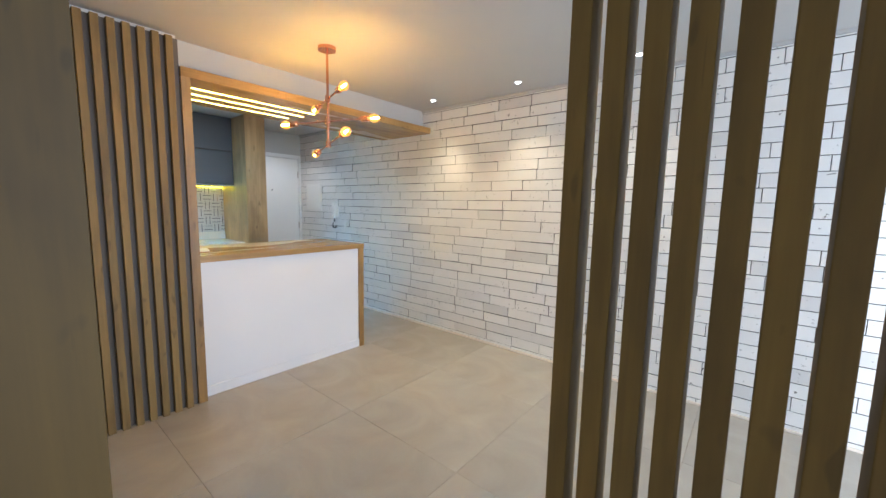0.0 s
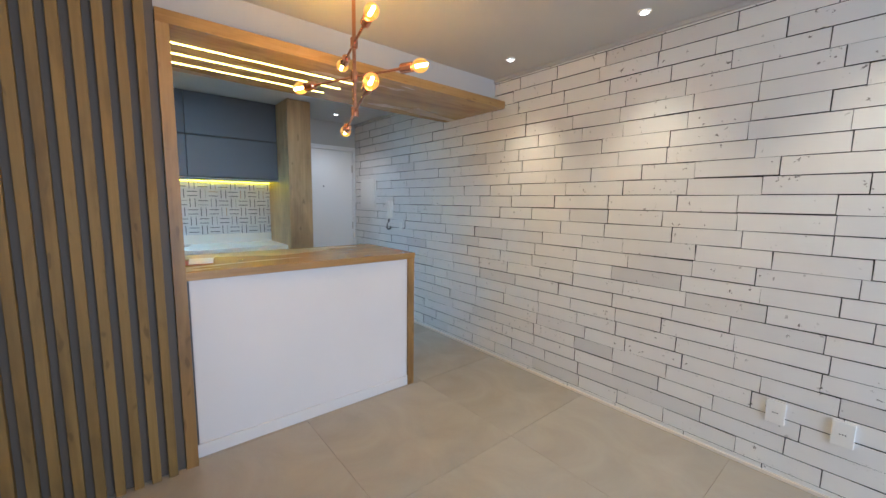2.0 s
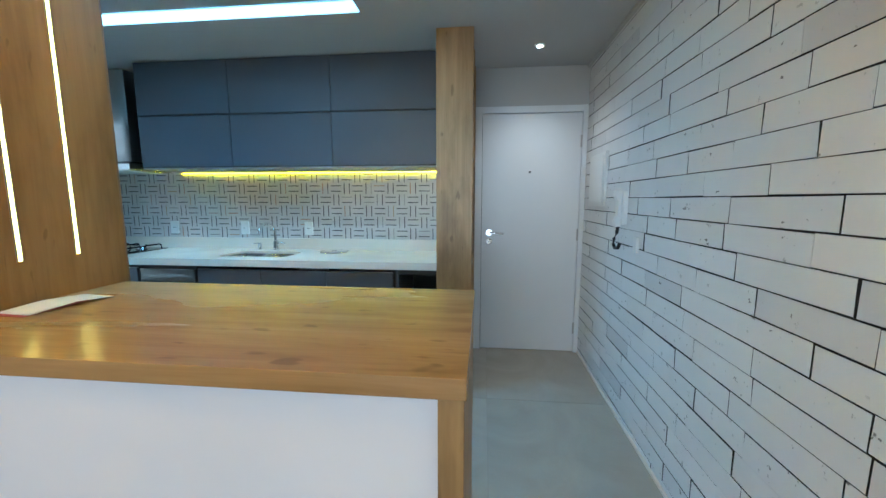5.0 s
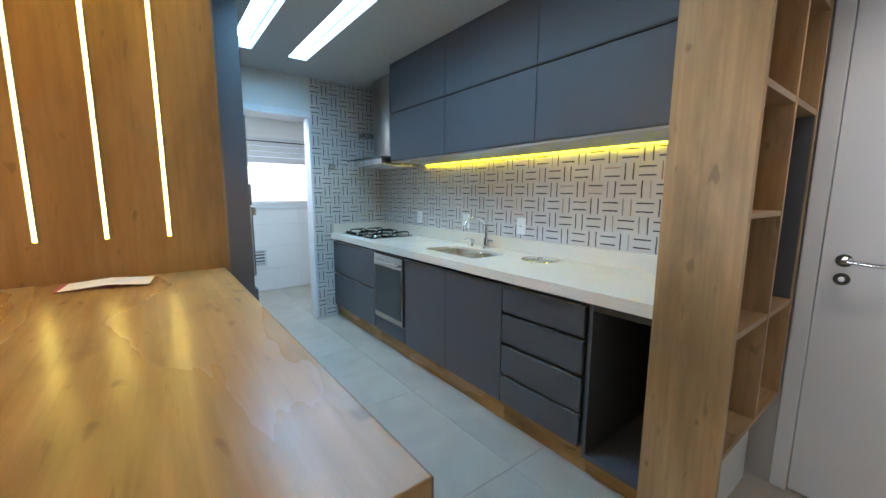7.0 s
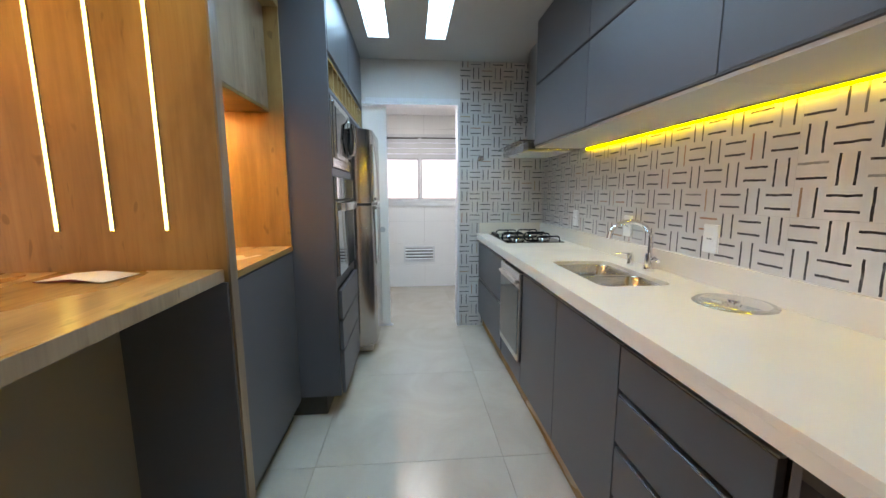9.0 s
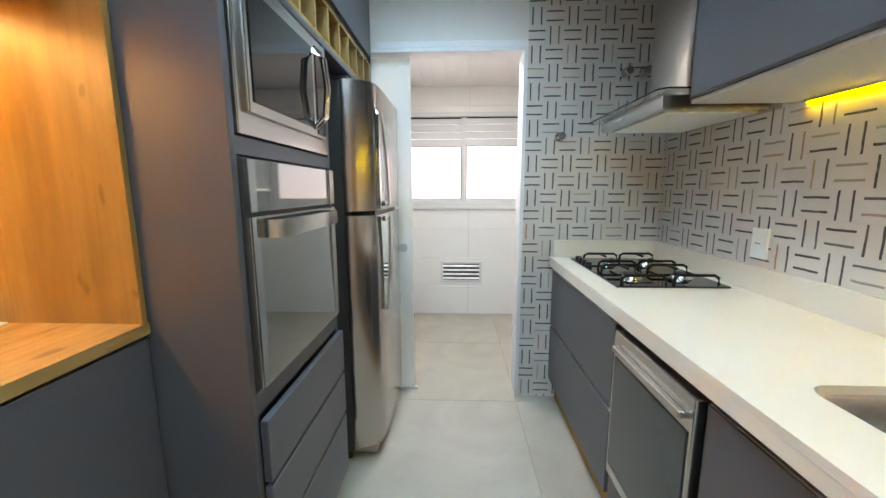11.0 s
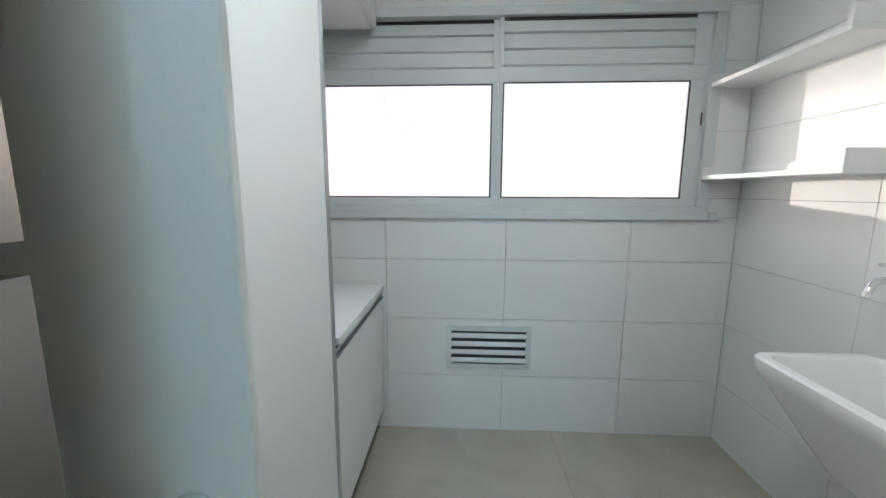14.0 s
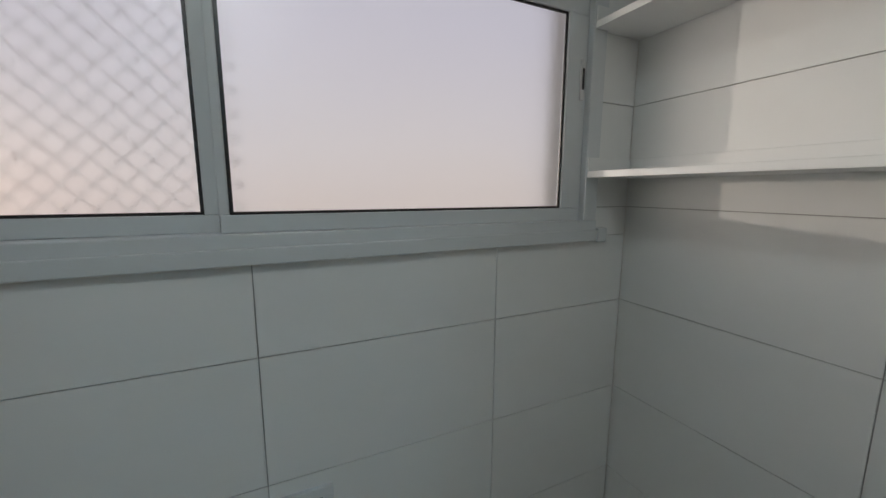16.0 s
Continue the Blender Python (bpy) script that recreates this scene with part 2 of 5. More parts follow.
def floor_tile_material():
    m = material("beige_porcelain_tile", (0.40, 0.36, 0.30), 0.32)
    g = Graph(m)
    v = g.coords()
    cloud, fine = g.noise(v, 1.7, 6, 0.62, 0.8), g.noise(v, 60, 3)
    info = g.n.new("ShaderNodeObjectInfo")
    c = g.ramp(cloud, [(0.28, (0.37, 0.332, 0.276)), (0.5, (0.425, 0.385, 0.325)), (0.75, (0.475, 0.435, 0.372))])
    tone = g.math("MULTIPLY_ADD", info.outputs["Random"], 0.07, 0.965)
    hsv = g.n.new("ShaderNodeHueSaturation")
    g.link(c, hsv.inputs["Color"])
    g.link(tone, hsv.inputs["Value"])
    g.colour(g.mix(g.math("MULTIPLY", fine, 0.08), hsv.outputs[0], (0.2, 0.17, 0.13)))
    g.rough(g.math("MULTIPLY_ADD", cloud, 0.10, 0.19))
    g.bump(fine, 0.02, 0.001)
    return m


def brick_material(joined=False):
    m = material("white_painted_brick_far" if joined else "white_painted_brick", (0.7, 0.68, 0.66), 0.55)
    g = Graph(m)
    v = g.coords(kind="Object" if joined else "Generated")
    geo = g.n.new("ShaderNodeNewGeometry")
    pos = geo.outputs["Position"]
    rnd = geo.outputs["Random Per Island"] if joined else g.n.new("ShaderNodeObjectInfo").outputs["Random"]
    tone = g.ramp(rnd, [(0.0, (0.63, 0.62, 0.61)), (0.04, (0.68, 0.665, 0.655)), (0.09, (0.76, 0.745, 0.73)), (1.0, (0.81, 0.795, 0.775))])
    cloud = g.noise(pos, 7.0, 4)
    tone = g.mix(g.math("MULTIPLY", g.ramp(cloud, [(0.45, (0, 0, 0)), (0.8, (1, 1, 1))]), 0.12), tone, (0.5, 0.49, 0.48))
    pits = g.noise(pos, 34.0, 3, 0.6)
    rare = g.noise(pos, 5.0, 2)
    pit = g.math("MULTIPLY", g.ramp(pits, [(0.66, (0, 0, 0)), (0.695, (1, 1, 1))]), g.ramp(rare, [(0.46, (0, 0, 0)), (0.6, (1, 1, 1))]))
    g.colour(g.mix(g.math("MULTIPLY", pit, 0.85), tone, (0.10, 0.085, 0.075)))
    rough = g.noise(pos, 45.0, 4, 0.7)
    g.bump(g.math("SUBTRACT", rough, g.math("MULTIPLY", pit, 2.0)), 0.22, 0.004)
    g.rough(g.math("MULTIPLY_ADD", rough, 0.2, 0.42))
    return m


def dash_tile_material(name, u_axis):
    """Off-white tile with a woven pattern of painted dashes: pairs of bars that turn from cell to cell."""
    m = material(name, (0.6, 0.57, 0.54), 0.3)
    g = Graph(m)
    CELL, CELL_U = 0.0986, 0.0983
    sep = g.n.new("ShaderNodeSeparateXYZ")
    v = g.coords()
    g.link(v, sep.inputs[0])
    wob = g.noise(v, 30.0, 2)
    shift = g.math("MULTIPLY_ADD", wob, 0.06, -0.03)
    u = g.math("ADD", g.math("DIVIDE", sep.outputs[u_axis], CELL_U), 100.767 if u_axis == 0 else 101.497)
    w = g.math("ADD", g.math("DIVIDE", sep.outputs[2], CELL), 99.85)
    fu, fw = g.math("FRACT", u), g.math("FRACT", w)
    iu, iw = g.math("FLOOR", u), g.math("FLOOR", w)
    odd = g.math("MODULO", g.math("ADD", iu, iw), 2.0)
    even = g.math("SUBTRACT", 1.0, odd)
    along = g.math("ADD", g.math("MULTIPLY", fu, odd), g.math("MULTIPLY", fw, even))
    cross = g.math("ADD", g.math("ADD", g.math("MULTIPLY", fw, odd), g.math("MULTIPLY", fu, even)), shift)
    half = g.math("GREATER_THAN", cross, 0.5)
    near = g.math("ABSOLUTE", g.math("SUBTRACT", g.math("ABSOLUTE", g.math("SUBTRACT", cross, 0.5)), 0.235))
    bar = g.math("MULTIPLY", g.math("LESS_THAN", near, 0.039), g.math("LESS_THAN", g.math("ABSOLUTE", g.math("SUBTRACT", along, 0.5)), 0.475))
    comb = g.n.new("ShaderNodeCombineXYZ")
    g.link(iu, comb.inputs[0]), g.link(iw, comb.inputs[1]), g.link(half, comb.inputs[2])
    wn2 = g.n.new("ShaderNodeTexWhiteNoise")
    g.link(comb.outputs[0], wn2.inputs["Vector"])
    ink = g.ramp(wn2.outputs["Value"], [(0.0, (0.03, 0.025, 0.028)), (0.80, (0.05, 0.042, 0.045)), (0.85, (0.22, 0.21, 0.20)),
                                        (0.92, (0.40, 0.37, 0.34)), (0.965, (0.40, 0.17, 0.10)), (1.0, (0.42, 0.30, 0.17))])
    stroke = g.noise(g.coords((60, 60, 60)), 1.0, 3)
    cloud = g.noise(v, 5.0, 3)
    ground = g.ramp(cloud, [(0.3, (0.58, 0.535, 0.50)), (0.7, (0.66, 0.615, 0.58))])
    fade = g.math("MULTIPLY", bar, g.ramp(stroke, [(0.2, (0.75, 0.75, 0.75)), (0.5, (1, 1, 1))]))
    c = g.mix(fade, ground, ink)
    TILE = 4 * CELL
    gu = g.math("ABSOLUTE", g.math("SUBTRACT", g.math("FRACT", g.math("DIVIDE", u, 4.0)), 0.5))
    gw = g.math("ABSOLUTE", g.math("SUBTRACT", g.math("FRACT", g.math("DIVIDE", w, 4.0)), 0.5))
    joint = g.math("GREATER_THAN", g.math("MAXIMUM", gu, gw), 0.5 - 0.0008 / TILE)
    g.colour(g.mix(g.math("MULTIPLY", joint, 0.35), c, (0.40, 0.37, 0.34)))
    g.bump(joint, -0.3, 0.001)
    return m


FROSTED = frosted_material()
FLOOR_TILE = floor_tile_material()
GROUT = painted("dark_beige_grout", (0.34, 0.30, 0.25), 0.8, 0.05)
BRICK = brick_material()
BRICK_FAR = brick_material(True)
# mortar behind the bricks; on their side faces it paints the joints' shade
MORTAR_SHADE = painted("dark_mortar_and_joint_shade", (0.012, 0.011, 0.010), 0.9, 0.1)
DASH_X = dash_tile_material("dash_pattern_tile_x", 0)
DASH_Y = dash_tile_material("dash_pattern_tile_y", 1)
WALL_TILE = painted("white_satin_wall_tile", (0.72, 0.73, 0.72), 0.38, 0.012, 0.01)
PALE_GROUT = painted("pale_grey_grout", (0.36, 0.36, 0.35), 0.8, 0.03)

# ---- building helpers ----


def cuboid(bm, x0, x1, y0, y1, z0, z1, bevel=0.0):
    x0, x1, y0, y1, z0, z1 = min(x0, x1), max(x0, x1), min(y0, y1), max(y0, y1), min(z0, z1), max(z0, z1)
    m = Matrix.LocRotScale(((x0 + x1) / 2, (y0 + y1) / 2, (z0 + z1) / 2), None, (x1 - x0, y1 - y0, z1 - z0))
    made = bmesh.ops.create_cube(bm, size=1.0, matrix=m)
    if bevel:
        edges = list({e for v in made["verts"] for e in v.link_edges})
        bmesh.ops.bevel(bm, geom=edges, offset=bevel, segments=2, affect="EDGES", profile=0.5)
    return bm


def boxes(*dims, bevel=0.002):
    bm = bmesh.new()
    for d in dims:
        cuboid(bm, *d, bevel=bevel)
    return bm


def rod(bm, a, b, radius, radius_end=None, sides=16):
    a, b = Vector(a), Vector(b)
    turn = (b - a).to_track_quat("Z", "Y").to_matrix().to_4x4()
    bmesh.ops.create_cone(bm, cap_ends=True, segments=sides, radius1=radius, radius2=radius if radius_end is None else radius_end,
                          depth=(b - a).length, matrix=Matrix.Translation((a + b) / 2) @ turn)
    return bm


def rods(*rows):
    bm = bmesh.new()
    for r in rows:
        rod(bm, *r)
    return bm


def ball(bm, centre, radius, scale=(1, 1, 1), turn=None):
    m = Matrix.LocRotScale(centre, turn, [radius * s for s in scale])
    bmesh.ops.create_uvsphere(bm, u_segments=20, v_segments=12, radius=1.0, matrix=m)
    return bm


def tube(bm, points, radius, sides=12):
    """A round bar along a line of points."""
    pts = [Vector(p) for p in points]
    rings = []
    for i, p in enumerate(pts):
        d = (pts[min(i + 1, len(pts) - 1)] - pts[max(i - 1, 0)]).normalized()
        ref = Vector((0, 0, 1)) if abs(d.z) < 0.9 else Vector((1, 0, 0))
        s = d.cross(ref).normalized()
        q = s.cross(d)
        rings.append([bm.verts.new(p + radius * (math.cos(6.28318 * k / sides) * s + math.sin(6.28318 * k / sides) * q)) for k in range(sides)])
    for a, b in zip(rings, rings[1:]):
        for k in range(sides):
            bm.faces.new((a[k], a[(k + 1) % sides], b[(k + 1) % sides], b[k]))
    bm.faces.new(rings[0][::-1])
    bm.faces.new(rings[-1])
    return bm


def extrude_outline(outline, axis, a, b):
    """A prism: an outline in the two other axes, drawn out along an axis from a to b."""
    bm = bmesh.new()

    def place(p, q, h):
        c = [p, q]
        c.insert(axis, h)
        return c
    low = [bm.verts.new(place(p, q, a)) for p, q in outline]
    top = [bm.verts.new(place(p, q, b)) for p, q in outline]
    n = len(outline)
    for i in range(n):
        bm.faces.new((low[i], low[(i + 1) % n], top[(i + 1) % n], top[i]))
    bm.faces.new(low[::-1])
    bm.faces.new(top)
    bmesh.ops.recalc_face_normals(bm, faces=bm.faces)
    return bm


def to_mesh(name, bm, mat, smooth=False):
    bmesh.ops.recalc_face_normals(bm, faces=bm.faces)
    me = bpy.data.meshes.new(name)
    bm.to_mesh(me)
    bm.free()
    me.materials.append(mat)
    if smooth:
        me.polygons.foreach_set("use_smooth", [True] * len(me.polygons))
        me.set_sharp_from_angle(angle=radians(35))
    return me


def thing(name, at, label, category, group=""):
    ob = new(name)
    ob.location = at
    ob.empty_display_size = 0.1
    return tagged(ob, label, category, group)


def part(name, bm, mat, parent, label="", smooth=False):
    """Links a bmesh, drawn in the world's metres, as one mesh under a thing or a part."""
    ob = new(name, to_mesh(name, bm, mat, smooth))
    base = Matrix.Identity(4)
    p = parent
    while p is not None:
        base = p.matrix_basis @ base if p.parent is None else p.matrix_parent_inverse @ p.matrix_basis @ base
        p = p.parent
    ob.parent = parent
    ob.matrix_parent_inverse = base.inverted()
    return tagged(ob, label)


def single(name, bm, mat, label, category, group="", kind="", smooth=False):
    ob = new(name, to_mesh(name, bm, mat, smooth))
    return tagged(ob, label, category, group, kind)


def structure(name, bm, mat, label, category):
    return single(name, bm, mat, label, category, kind="structure")


def disc_outline(cx, cy, r, n=24):
    return [(cx + r * math.cos(2 * math.pi * i / n), cy + r * math.sin(2 * math.pi * i / n)) for i in range(n)]


def rounded_outline(x0, x1, y0, y1, r, n=5):
    pts = []
    for cx, cy, a in ((x1 - r, y1 - r, 0), (x0 + r, y1 - r, 90), (x0 + r, y0 + r, 180), (x1 - r, y0 + r, 270)):
        for i in range(n + 1):
            t = radians(a + 90 * i / n)
            pts.append((cx + r * math.cos(t), cy + r * math.sin(t)))
    return pts


# ---- structure ----
EAST = 3.0
floor = structure("floor", boxes((ENTRY_X - 0.2, EAST, -3.2, 3.3, -0.12, -0.004), bevel=0), GROUT, "beige porcelain tile floor with thin joints", "floor")
wall_north = structure("wall_north", boxes((ENTRY_X - 0.2, EAST, BRICK_Y + 0.024, 3.3, -0.004, CEIL), bevel=0), MORTAR_SHADE, "white-painted reclaimed brick wall with dark open joints", "wall")
structure("wall_entry", boxes((ENTRY_X - 0.2, ENTRY_X, 2.0, 2.23, -0.004, CEIL), (ENTRY_X - 0.2, ENTRY_X, 3.117, BRICK_Y + 0.024, -0.004, CEIL), (ENTRY_X - 0.2, ENTRY_X, 2.23, 3.117, 2.10, CEIL), bevel=0), GREY_WALL, "pale grey painted wall round the entrance door", "wall")
structure("wall_west", boxes((WEST - 0.2, WEST - 0.006, -3.2, 2.0, -0.004, CEIL), bevel=0), WHITE_WALL, "white wall behind the kitchen tiles", "wall")
structure("backsplash_wall", boxes((WEST - 0.006, WEST, KIT_S, 1.97, 0.88, 1.62), (WEST - 0.006, WEST, KIT_S, -0.5, 1.62, CEIL), bevel=0), DASH_Y, "off-white kitchen tiles with painted dash pattern", "wall")
structure("wall_laundry_opening", boxes((WEST, -4.70, KIT_S - 0.14, KIT_S - 0.006, -0.004, CEIL), (-4.70, -3.2, KIT_S - 0.14, KIT_S, 2.075, CEIL), (-3.2, -3.0, KIT_S - 0.14, KIT_S, -0.004, CEIL), bevel=0), WHITE_WALL, "white wall round the laundry opening", "wall")
structure("backsplash_side_wall", boxes((WEST, -4.70, KIT_S - 0.006, KIT_S, -0.004, CEIL), bevel=0), DASH_X, "off-white tiled wall with painted dash pattern", "wall")
structure("wall_kitchen_east", boxes((-3.2, -2.9, KIT_S, SOUTH_Y + 0.05, -0.004, CEIL), (-3.0, -2.892, SOUTH_Y + 0.05, 0.775, -0.004, CEIL), (-3.2, -3.0, -3.2, KIT_S - 0.14, -0.004, CEIL), bevel=0), WHITE_WALL, "white wall between the kitchen and living room", "wall")
structure("wall_south", boxes((-2.9, -0.65, SOUTH_Y - 0.15, SOUTH_Y, -0.004, CEIL), bevel=0), WHITE_WALL, "white painted living room wall", "wall")
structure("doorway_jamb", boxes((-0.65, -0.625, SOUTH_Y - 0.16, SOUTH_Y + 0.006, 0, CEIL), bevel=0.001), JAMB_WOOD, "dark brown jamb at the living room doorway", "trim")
structure("wall_hall", boxes((-0.8, -0.65, -1.5, SOUTH_Y - 0.15, -0.004, CEIL), (-0.8, EAST, -1.65, -1.5, -0.004, CEIL), bevel=0), WHITE_WALL, "plain white hallway wall", "wall")
structure("wall_east", boxes((EAST, EAST + 0.15, -1.65, 0.2, -0.004, CEIL), (EAST, EAST + 0.15, 2.8, 3.3, -0.004, CEIL), (EAST, EAST + 0.15, 0.2, 2.8, 2.3, CEIL), bevel=0), WHITE_WALL, "white wall with a tall window opening", "wall")
structure("baseboard_south", boxes((-2.87, -0.66, SOUTH_Y, SOUTH_Y + 0.014, 0, 0.075), bevel=0.003), PANEL_WHITE, "white skirting board along the living room wall", "baseboard")
structure("baseboard_north", boxes((ENTRY_X + 0.02, EAST, BRICK_Y - 0.011, BRICK_Y + 0.002, 0, 0.018), bevel=0.002), QUARTZ, "narrow cream strip at the foot of the brick wall", "baseboard")
structure("baseboard_jamb", boxes((-4.70, -4.688, KIT_S - 0.14, KIT_S - 0.02, 0, 0.1), bevel=0.003), PANEL_WHITE, "white skirting board in the laundry opening", "baseboard")

# laundry walls and the window opening
WX0, WX1, WZ0, WZ1 = -5.33, -3.45, 1.115, 2.03
structure("wall_laundry_south", boxes((WEST - 0.2, -3.0, LAU_S - 0.2, LAU_S - 0.01, -0.004, WZ0), (WEST - 0.2, -3.0, LAU_S - 0.2, LAU_S - 0.01, WZ1, CEIL), (WEST - 0.2, WX0, LAU_S - 0.2, LAU_S - 0.01, WZ0, WZ1), (WX1, -3.0, LAU_S - 0.2, LAU_S - 0.01, WZ0, WZ1), bevel=0), PALE_GROUT, "white tiled laundry wall with a window", "wall")

# ceilings: one over the rooms with two light slots, one over the laundry
SLOTS = ((-4.10, -3.945), (-4.525, -4.375))
SLOT_Y0, SLOT_Y1 = -0.88, 1.55


def ceiling_mesh():
    bm = bmesh.new()
    xs = [ENTRY_X - 0.2, SLOTS[1][0], SLOTS[1][1], SLOTS[0][0], SLOTS[0][1], EAST]
    for i in range(5):
        if i in (1, 3):
            cuboid(bm, xs[i], xs[i + 1], -1.65, SLOT_Y0, CEIL, CEIL + 0.15)
            cuboid(bm, xs[i], xs[i + 1], SLOT_Y1, 3.3, CEIL, CEIL + 0.15)
            cuboid(bm, xs[i], xs[i + 1], SLOT_Y0, SLOT_Y1, CEIL + 0.09, CEIL + 0.15)
        else:
            cuboid(bm, xs[i], xs[i + 1], -1.65, 3.3, CEIL, CEIL + 0.15)
    return bm


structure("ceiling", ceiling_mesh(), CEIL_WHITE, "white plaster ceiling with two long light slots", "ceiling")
LCEIL = 2.28


def plank_ceiling():
    bm = bmesh.new()
    x = WEST
    while x < -3.2:
        cuboid(bm, x + 0.0007, min(x + 0.0993, -3.2), LAU_S - 0.01, KIT_S - 0.14, LCEIL, LCEIL + 0.012, bevel=0.0012)
        x += 0.1
    cuboid(bm, WEST, -3.2, LAU_S - 0.01, KIT_S - 0.14, LCEIL + 0.012, LCEIL + 0.03)
    return bm


structure("ceiling_laundry", plank_ceiling(), PANEL_WHITE, "white plastic plank ceiling over the laundry", "ceiling")
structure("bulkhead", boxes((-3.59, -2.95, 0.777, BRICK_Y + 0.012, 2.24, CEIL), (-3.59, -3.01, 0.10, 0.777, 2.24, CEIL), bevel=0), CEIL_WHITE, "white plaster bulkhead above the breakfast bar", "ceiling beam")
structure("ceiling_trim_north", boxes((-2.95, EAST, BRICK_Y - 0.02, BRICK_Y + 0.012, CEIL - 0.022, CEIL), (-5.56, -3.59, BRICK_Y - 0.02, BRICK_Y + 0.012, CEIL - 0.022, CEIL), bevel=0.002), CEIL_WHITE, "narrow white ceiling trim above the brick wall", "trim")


def laundry_opening_trim():
    return boxes((-4.70, -4.678, KIT_S - 0.15, KIT_S + 0.012, 0, 2.075), (-4.70, -3.2, KIT_S - 0.15, KIT_S + 0.012, 2.055, 2.075), (-4.70, -3.86, KIT_S, KIT_S + 0.012, 2.0755, 2.11), bevel=0.003)


structure("laundry_opening_trim", laundry_opening_trim(), PANEL_WHITE, "white trim round the laundry opening", "trim")

# ---- living room ----


def slat_panel():
    p = thing("slat_wall_panel", (SLAT_X, 0.4, 0), "brown vertical wooden slats on a grey backing panel", "wall panel")
    part("backing", boxes((-2.891, -2.856, SOUTH_Y + 0.012, 0.775, 0, CEIL - 0.03), bevel=0), SLAT_BACK, p, "grey-blue backing board")
    n = 11
    slat = to_mesh("slat", boxes((-0.019, 0.019, -0.0185, 0.0185, 0, CEIL - 0.03), bevel=0.002), SLAT_WOOD)
    for i in range(n):
        ob = new("slat", slat)
        ob.parent = p
        ob.matrix_parent_inverse = p.matrix_basis.inverted()
        ob.location = (SLAT_X + 0.003, 0.041 + 0.068 * i, 0)
    return p


def slat_screen():
    p = thing("slat_room_divider", (0.0, 0.594, 0), "dark brown floor-to-ceiling wooden slat divider", "room divider")
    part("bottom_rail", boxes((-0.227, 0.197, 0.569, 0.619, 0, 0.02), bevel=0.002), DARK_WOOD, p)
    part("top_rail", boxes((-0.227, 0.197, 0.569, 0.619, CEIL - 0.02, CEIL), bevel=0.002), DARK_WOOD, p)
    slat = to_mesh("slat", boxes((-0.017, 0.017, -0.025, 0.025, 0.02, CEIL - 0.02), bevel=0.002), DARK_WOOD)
    for i in range(8):
        ob = new("slat", slat)
        ob.parent = p
        ob.matrix_parent_inverse = p.matrix_basis.inverted()
        ob.location = (-0.21 + 0.0557 * i, 0.594, 0)
    return p


def light_portal():
    """Wood panel and soffit that frame the bar, with three light strips turning from one to the other."""
    p = thing("wood_portal", (-3.2, LED_Y, 0), "oak-look panel and soffit with recessed light strips", "wood panelling")
    part("upright_panel", boxes((-3.61, -2.835, 0.777, LED_Y, 0, 2.18), bevel=0.001), OAK_Z, p)
    part("soffit", boxes((-3.61, -2.835, 0.777, BRICK_Y + 0.01, 2.18, 2.24), (-3.61, -3.005, 0.09, 0.7765, 2.18, 2.24), bevel=0.001), OAK_Y, p)
    part("panel_edge", boxes((-3.618, -3.6105, 0.777, LED_Y, 0, 2.18), bevel=0.001), GREY_OAK, p, "greyish edge band")
    for x, y1 in ((-3.082, 1.86), (-3.253, 1.85), (-3.426, 1.80)):
        s = part("light_strip", boxes((x - 0.005, x + 0.005, LED_Y, LED_Y + 0.003, 1.157, 2.177), (x - 0.005, x + 0.005, LED_Y, y1, 2.177, 2.18), bevel=0), LED_WHITE, p, "glowing warm white light strip")
        part("strip_profile", boxes((x - 0.008, x - 0.005, LED_Y, LED_Y + 0.004, 1.155, 2.177), (x + 0.005, x + 0.008, LED_Y, LED_Y + 0.004, 1.155, 2.177), bevel=0), ALU, s)
    return p


def breakfast_bar():
    p = thing("breakfast_bar", (-3.2, 1.55, 0), "oak-look breakfast bar with a white front panel", "counter")
    part("worktop", boxes((-3.595, -2.89, LED_Y + 0.001, 2.252, 0.975, 1.019), bevel=0.0015), OAK_Y, p)
    # added sheet: the knee space's shade is painted as grey-brown
    part("back_board", boxes((-3.243, -3.2355, LED_Y + 0.016, 2.197, 0, 0.974), bevel=0), UNDER_BAR_SHADE, p, "grey-brown sheet, shade under the bar put into its colour")
    part("edge_band", boxes((-3.597, -3.5955, LED_Y + 0.001, 2.252, 0.976, 1.018), bevel=0), GREY_OAK, p, "greyish edge band")
    part("end_panel", boxes((-3.590, -2.893, 2.197, 2.248, 0, 0.975), bevel=0.0015), OAK_Z, p)
    part("front_panel", boxes((-3.235, -2.914, LED_Y + 0.016, 2.197, 0, 0.975), bevel=0), PANEL_WHITE, p, "white painted front panel")
    part("skirting", boxes((-2.914, -2.901, LED_Y + 0.001, 2.197, 0, 0.072), bevel=0.002), PANEL_WHITE, p, "white skirting board")
    return p


